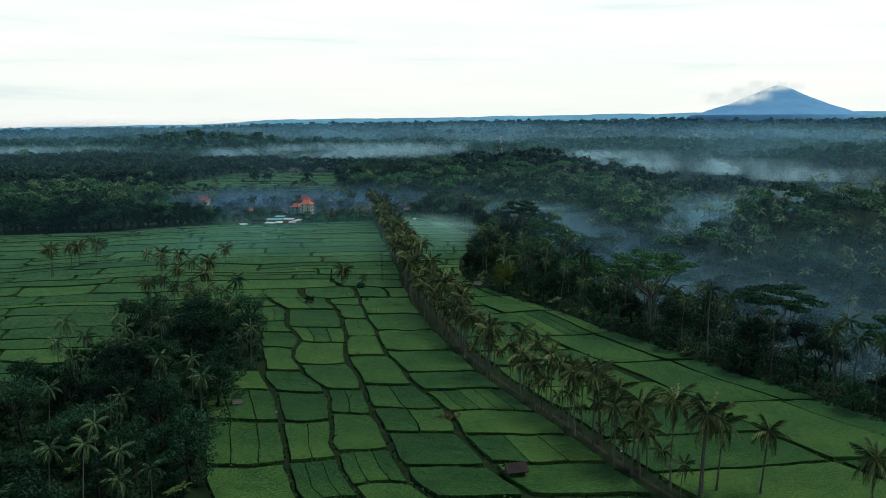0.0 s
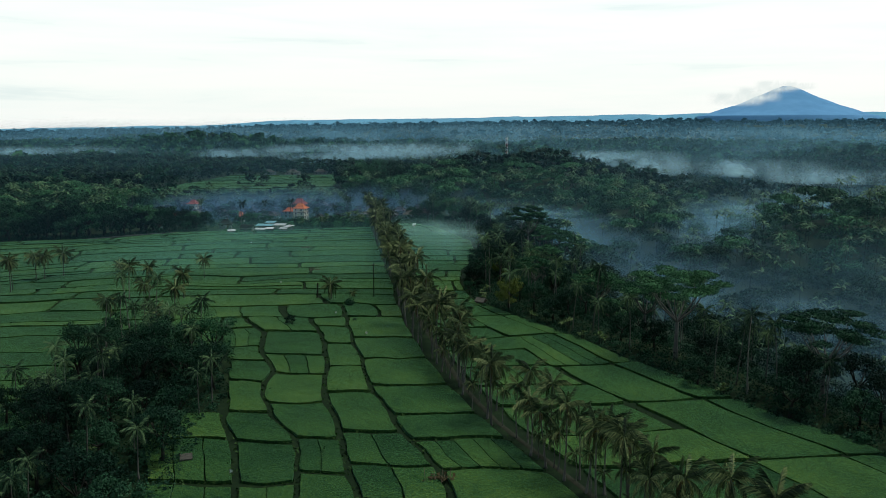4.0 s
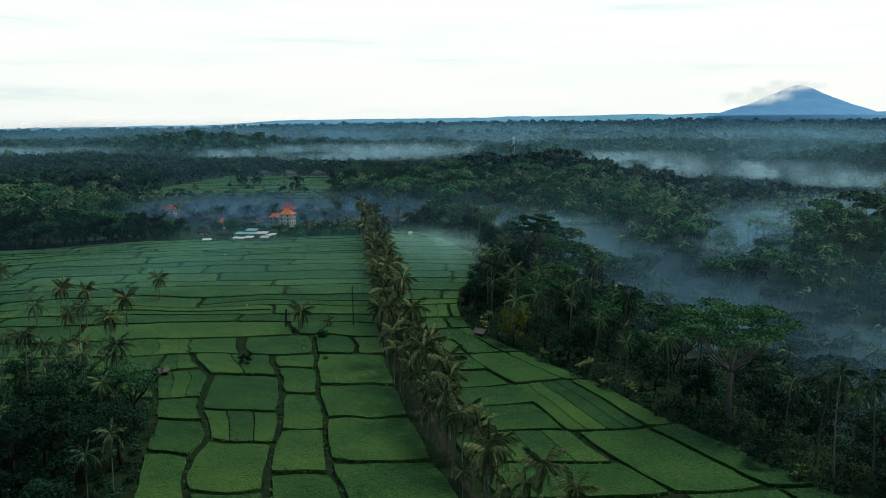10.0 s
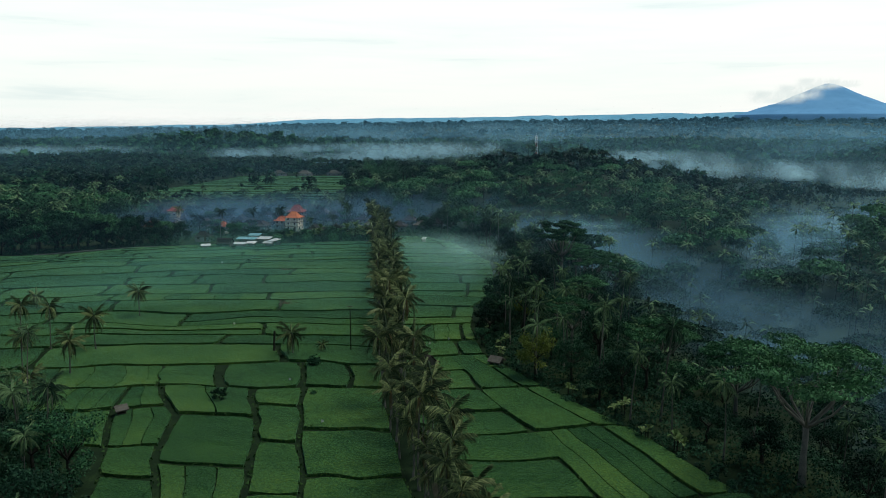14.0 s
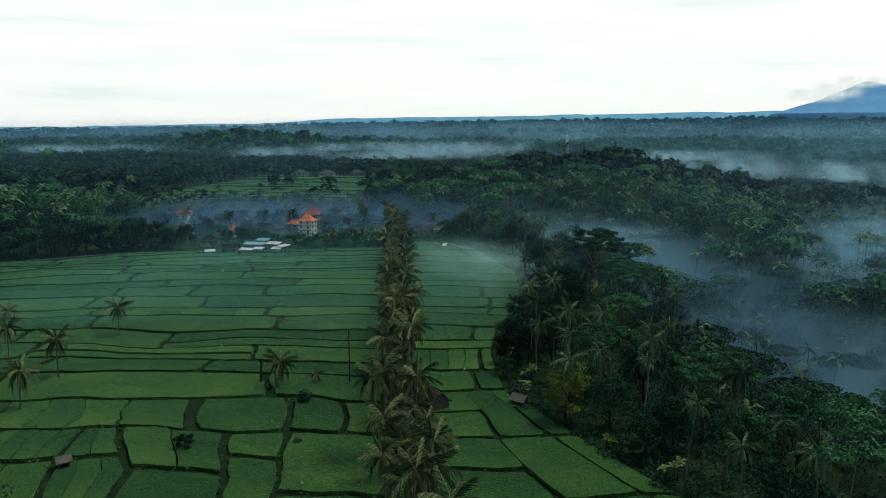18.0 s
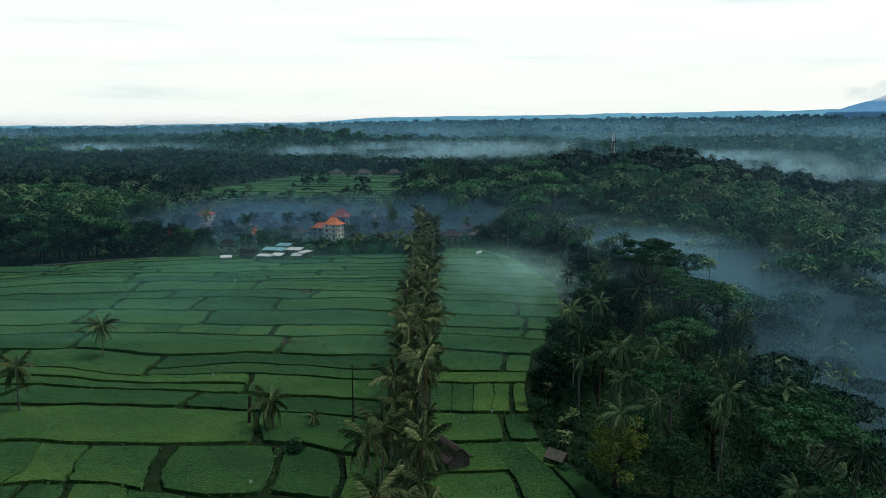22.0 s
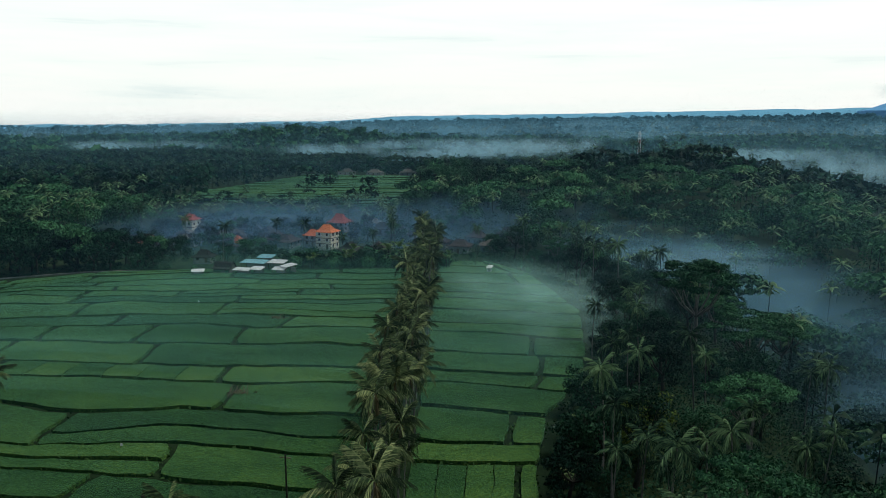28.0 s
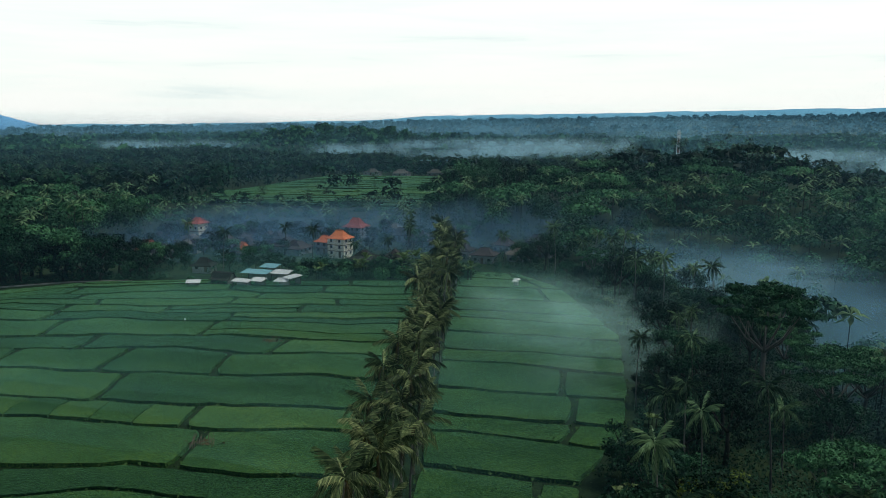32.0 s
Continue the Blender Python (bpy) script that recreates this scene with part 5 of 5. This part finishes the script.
def lattice_tower(m, h, w, label):
    ob = thing("lattice_tower", m, label, "tower")
    for sx, sy in ((-1, -1), (1, -1), (1, 1), (-1, 1)):
        part("leg", Build().tube([(sx * w, sy * w, 0), (sx * w * 0.45, sy * w * 0.45, h)], [0.28, 0.2], 4), M["white_paint"], ob)
    n = 9
    for i in range(n):
        b = Build()
        z0, z1 = h * i / n, h * (i + 1) / n
        a, c = w * (1 - 0.55 * i / n), w * (1 - 0.55 * (i + 1) / n)
        q0 = [(-a, -a, z0), (a, -a, z0), (a, a, z0), (-a, a, z0)]
        q1 = [(-c, -c, z1), (c, -c, z1), (c, c, z1), (-c, c, z1)]
        for k in range(4):
            e = (k + 1) % 4
            b.tube([q0[k], q1[e]], [0.13, 0.13], 3)
            b.tube([q0[e], q1[k]], [0.13, 0.13], 3)
            b.tube([q1[k], q1[e]], [0.13, 0.13], 3)
        part("bracing", b, M["red_paint" if i in (4, 6) else "white_paint"], ob)
    for z in (h * 0.8, h * 0.92):
        part("antenna", Build().box(-w * 0.9, -0.3, z, w * 0.9, 0.3, z + 1.8), M["white_paint"], ob)
    part("spike", Build().tube([(0, 0, h), (0, 0, h + 3)], [0.15, 0.06], 4), M["white_paint"], ob)
    return ob


lattice_tower(pose(87.6, 1160, land(87.6, 1160) - 1), 40 - land(87.6, 1160), 2.4, "white lattice radio tower rising above the woods")
lattice_tower(pose(-1010, 1180, land(-1010, 1180) - 1), 57, 2.6, "pale lattice radio tower far off in the haze")


# small white markers in the rice
for x, y in ((32.0, 128.5), (-34.6, 147), (-4.1, 283.7), (0.6, 288), (-60, 300), (-95, 392), (-33, 255), (-21, 232)):
    ob = thing("field_marker", pose(x, y, 0), "white rag on a stick in the rice", "marker")
    part("stick", Build().tube([(0, 0, 0), (0.05, 0, 1.6)], [0.03, 0.02], 5), M["timber"], ob)
    part("rag", Build().add([(0, 0, 1.0), (0.5, 0.1, 1.05), (0.55, -0.05, 1.5), (0.05, 0, 1.6), (0.25, 0.2, 1.3)], [(0, 1, 4), (1, 2, 4), (2, 3, 4), (3, 0, 4)]), M["white_paint"], ob)


# ---- mist and smoke ----
def mist_layer(x, y, z, sx, sy, mat, turn=0.0, label="thin blue morning mist lying in the valley"):
    """A thin, gently waved layer of mist."""
    b = Build()
    n = 12
    v, f = [], []
    for j in range(n + 1):
        for i in range(n + 1):
            px, py = (i / n - 0.5) * sx, (j / n - 0.5) * sy
            v.append((px, py, 1.6 * noise.noise(((px + x) * 0.03, (py + y) * 0.03, z))))
    for j in range(n):
        for i in range(n):
            a = j * (n + 1) + i
            f.append((a, a + 1, a + n + 2, a + n + 1))
    ob = new("mist", b.add(v, f).mesh("mist", mat, smooth=True))
    ob.matrix_basis = pose(x, y, z, 0, 0, turn)
    return tagged(ob, label, "mist", kind="stuff")


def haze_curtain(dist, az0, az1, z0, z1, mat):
    """Standing haze of the air as a blue-tinted thin bowed sheet, densest at its foot."""
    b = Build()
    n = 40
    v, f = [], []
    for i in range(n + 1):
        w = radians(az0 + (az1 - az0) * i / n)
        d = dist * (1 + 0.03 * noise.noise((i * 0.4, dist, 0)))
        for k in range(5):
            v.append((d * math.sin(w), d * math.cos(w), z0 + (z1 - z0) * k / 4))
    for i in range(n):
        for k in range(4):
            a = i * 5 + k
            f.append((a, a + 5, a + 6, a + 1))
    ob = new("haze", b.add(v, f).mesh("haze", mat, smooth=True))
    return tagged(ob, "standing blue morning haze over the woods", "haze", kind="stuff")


def mist_veil(x, y, w, h, mat, turn=0.0, label="soft bank of blue mist standing in the valley", lift=-2.0):
    """One bowed upright veil of a mist bank."""
    v, f = [], []
    n = 14
    for i in range(n + 1):
        px = (i / n - 0.5) * w
        for k in range(5):
            v.append((px, 0.08 * w * math.cos(px / w * 3) + 2.0 * noise.noise((px * 0.05, k, y)), h * k / 4))
    for i in range(n):
        for k in range(4):
            a = i * 5 + k
            f.append((a, a + 5, a + 6, a + 1))
    ob = new("mist", Build().add(v, f).mesh("mist", mat, smooth=True))
    ob.matrix_basis = pose(x, y, land(x, y) + lift, 0, 0, turn)
    return tagged(ob, label, "mist", kind="stuff")


def fog_bank(x, y, w, d, low, high, count, mat, turn=0.0, label="blue morning mist filling the valley floor"):
    """Mist of some depth: thin layers one above the other, the upper ones smaller."""
    for i in range(count):
        s = i / max(1, count - 1)
        k = 1.12 - 0.34 * s
        mist_layer(x + drift.uniform(-0.06, 0.06) * w, y + drift.uniform(-0.06, 0.06) * d, low + (high - low) * s, w * k * drift.uniform(0.9, 1.12), d * k * drift.uniform(0.9, 1.12), mat, turn + drift.uniform(-7, 7), label)


drift = random.Random(9)
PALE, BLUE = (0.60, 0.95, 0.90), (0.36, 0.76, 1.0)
MIST_PALE = mist_material("pale field mist", PALE, 0.15, 0.05, tear=(0.36, 0.72))
FIELD_HAZE = mist_material("thin field haze", (0.40, 0.94, 0.80), 0.095, 0.02, upright=True, tear=(0.2, 0.6))
VALLEY_BLUE = mist_material("blue valley mist", (0.40, 0.76, 1.0), 0.11, 0.014, tear=(0.34, 0.64))
VALLEY_THIN = mist_material("thin blue valley mist", (0.34, 0.70, 1.0), 0.042, 0.014, tear=(0.30, 0.68))
VALLEY_PALE = mist_material("pale valley mist", (0.58, 0.88, 1.0), 0.13, 0.020, tear=(0.30, 0.66))
HOLLOW = mist_material("white hollow mist", (0.60, 0.90, 1.0), 0.56, 0.026, upright=True, tear=(0.42, 0.64), foot=0.7)
VEIL = mist_material("thin blue mist veil", (0.42, 0.78, 1.0), 0.50, 0.016, upright=True, tear=(0.27, 0.68))
FAR_VEIL = mist_material("far mist veil", (0.56, 0.86, 1.0), 0.34, 0.010, upright=True, tear=(0.40, 0.66), foot=0.5)
SMOKE = mist_material("blue village smoke", (0.36, 0.68, 1.0), 0.38, 0.035, upright=True, tear=(0.36, 0.7))
# over the rice: a low smoke right of the palms, and thin veils that gather with distance
fog_bank(-2, 415, 66, 104, 1.2, 6.5, 3, MIST_PALE, 8, "pale mist drifting low over the rice")
fog_bank(14, 396, 62, 84, 1.5, 7.5, 3, MIST_PALE, 8, "pale mist drifting low over the rice")
for i in range(14):
    y = 308 + 11 * i
    mist_veil(-72 + drift.uniform(-14, 14), y, 185 + drift.uniform(-20, 30), drift.uniform(6.0, 10.0), FIELD_HAZE, drift.uniform(-4, 4), "thin haze over the far rice", lift=0.1)
for i in range(8):
    mist_veil(-6 + drift.uniform(-3, 3), 345 + 14 * i, 46, drift.uniform(5.0, 8.0), FIELD_HAZE, drift.uniform(-4, 4), "thin haze over the far rice", lift=0.1)
# the valley behind the wood along the fields, its arms and the lower ground to the east
for line in STREAM:
    for (ax, ay, aw), (bx, by, bw) in zip(line, line[1:]):
        long = math.hypot(bx - ax, by - ay)
        cx, cy = (ax + bx) / 2, (ay + by) / 2
        fog_bank(cx, cy, (aw + bw) * 1.9, long * 1.9, land(cx, cy) + 2, land(cx, cy) + 24, 7, VALLEY_BLUE if cy > 425 else VALLEY_THIN, -math.degrees(math.atan2(bx - ax, by - ay)))
fog_bank(58, 478, 70, 70, -4, 6, 4, VALLEY_PALE, 30)
fog_bank(140, 408, 60, 46, -8, 2, 4, VALLEY_PALE, -20)
fog_bank(215, 540, 120, 50, -6, 4, 3, VALLEY_PALE, 40)
for x, y, w, h in ((60, 486, 90, 22), (84, 400, 80, 22), (78, 440, 70, 22), (95, 345, 100, 22), (118, 300, 110, 16), (150, 430, 80, 20), (250, 575, 240, 26), (330, 620, 240, 26), (190, 510, 120, 22), (20, 506, 90, 16)):
    mist_veil(x, y, w, h, VEIL, -math.degrees(math.atan2(x, y - 100)), lift=2.0)
# white mist in the hollows of the farther woods
for x, y, w, d in ((245, 1075, 170, 130), (228, 890, 120, 120), (214, 770, 80, 70), (318, 800, 130, 90), (325, 665, 110, 60), (-120, 1070, 210, 100), (-110, 1160, 150, 90), (-90, 1270, 220, 110), (-60, 1380, 220, 120), (-200, 1400, 260, 120),
                   (-330, 1200, 200, 90), (-620, 1250, 300, 130)):
    for k in range(5):
        q = k / 4 - 0.5
        veil_at = mist_veil(x + drift.uniform(-0.2, 0.2) * w, y + q * d, w * drift.uniform(0.6, 1.0), drift.uniform(13, 20), HOLLOW, -math.degrees(math.atan2(x, y - 100)), "white mist lying in a hollow of the woods")
        veil_at.location.z = drift.uniform(5, 10)
for x, y, w, h in ((-160, 1430, 260, 22), (-520, 1720, 500, 30), (300, 1900, 900, 36), (-300, 2050, 1000, 40), (900, 2200, 1100, 36), (-1100, 1900, 900, 36), (-1200, 1450, 600, 26), (-700, 2400, 1100, 40), (200, 2500, 1200, 40)):
    mist_veil(x, y, w, h, FAR_VEIL, -math.degrees(math.atan2(x, y - 100)), "far band of pale mist between wooded ridges", lift=4.0)
for i in range(6):
    mist_veil(-112 + drift.uniform(-20, 20), 466 + i * 17, 190, 15 + i, SMOKE, 12, "blue cooking smoke hanging over the village")
for i in range(3):
    mist_veil(-12 + drift.uniform(-8, 8), 500 + i * 30, 80, 18, SMOKE, 3, "blue smoke between the houses and the wood")
# haze of the distance put in as tinted sheets, one behind another
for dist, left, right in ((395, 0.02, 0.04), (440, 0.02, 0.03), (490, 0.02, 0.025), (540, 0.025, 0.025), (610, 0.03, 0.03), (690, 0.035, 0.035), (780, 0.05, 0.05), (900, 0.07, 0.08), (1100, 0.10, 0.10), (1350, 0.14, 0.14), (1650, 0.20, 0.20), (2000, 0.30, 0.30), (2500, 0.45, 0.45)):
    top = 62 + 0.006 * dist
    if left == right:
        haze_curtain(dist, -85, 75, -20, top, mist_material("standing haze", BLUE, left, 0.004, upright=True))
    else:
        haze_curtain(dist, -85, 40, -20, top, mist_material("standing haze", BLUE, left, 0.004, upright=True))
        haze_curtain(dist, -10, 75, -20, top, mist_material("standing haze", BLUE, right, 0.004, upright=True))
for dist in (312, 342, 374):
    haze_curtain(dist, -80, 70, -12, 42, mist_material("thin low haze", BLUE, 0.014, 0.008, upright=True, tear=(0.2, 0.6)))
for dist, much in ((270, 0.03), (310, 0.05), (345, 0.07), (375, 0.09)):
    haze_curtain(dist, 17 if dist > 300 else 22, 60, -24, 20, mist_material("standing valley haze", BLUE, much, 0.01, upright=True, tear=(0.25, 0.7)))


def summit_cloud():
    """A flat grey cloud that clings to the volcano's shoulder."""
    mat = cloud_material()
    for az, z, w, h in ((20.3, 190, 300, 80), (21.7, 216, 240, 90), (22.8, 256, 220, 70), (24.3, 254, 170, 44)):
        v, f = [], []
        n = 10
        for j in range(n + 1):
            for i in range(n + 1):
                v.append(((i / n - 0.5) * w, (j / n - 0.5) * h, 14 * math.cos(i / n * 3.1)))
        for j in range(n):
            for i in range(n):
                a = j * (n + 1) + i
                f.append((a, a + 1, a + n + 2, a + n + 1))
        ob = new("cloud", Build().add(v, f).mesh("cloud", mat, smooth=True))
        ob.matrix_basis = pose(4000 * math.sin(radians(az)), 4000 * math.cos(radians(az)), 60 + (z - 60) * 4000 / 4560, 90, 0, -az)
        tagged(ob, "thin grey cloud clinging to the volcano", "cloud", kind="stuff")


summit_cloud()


def boundary_wall():
    """A low pale wall along the far side of the fields."""
    b = Build()
    xs = np.arange(-184, -136, 4.0)
    for a, c in zip(xs, xs[1:]):
        p, q = Vector((a, far_y(a) + 1.5, 0)), Vector((c, far_y(c) + 1.5, 0))
        d = (q - p).normalized()
        s = Vector((-d.y, d.x, 0)) * 0.2
        up = Vector((0, 0, 0.4))
        b.add([p - s, q - s, q + s, p + s, p - s + up, q - s + up, q + s + up, p + s + up], [(4, 5, 6, 7), (0, 1, 5, 4), (1, 2, 6, 5), (2, 3, 7, 6), (3, 0, 4, 7)])
    return tagged(new("boundary_wall", b.mesh("boundary_wall", M["plaster_grey"])), "low pale wall between rice field and wood", "wall", kind="structure")


boundary_wall()

for kinds in (ROW_PALMS, TREES, SMALL, UMBRELLAS, TALL, YELLOW, PALMS, BANANAS, SHRUBS):
    for ob in kinds:
        drop(ob)
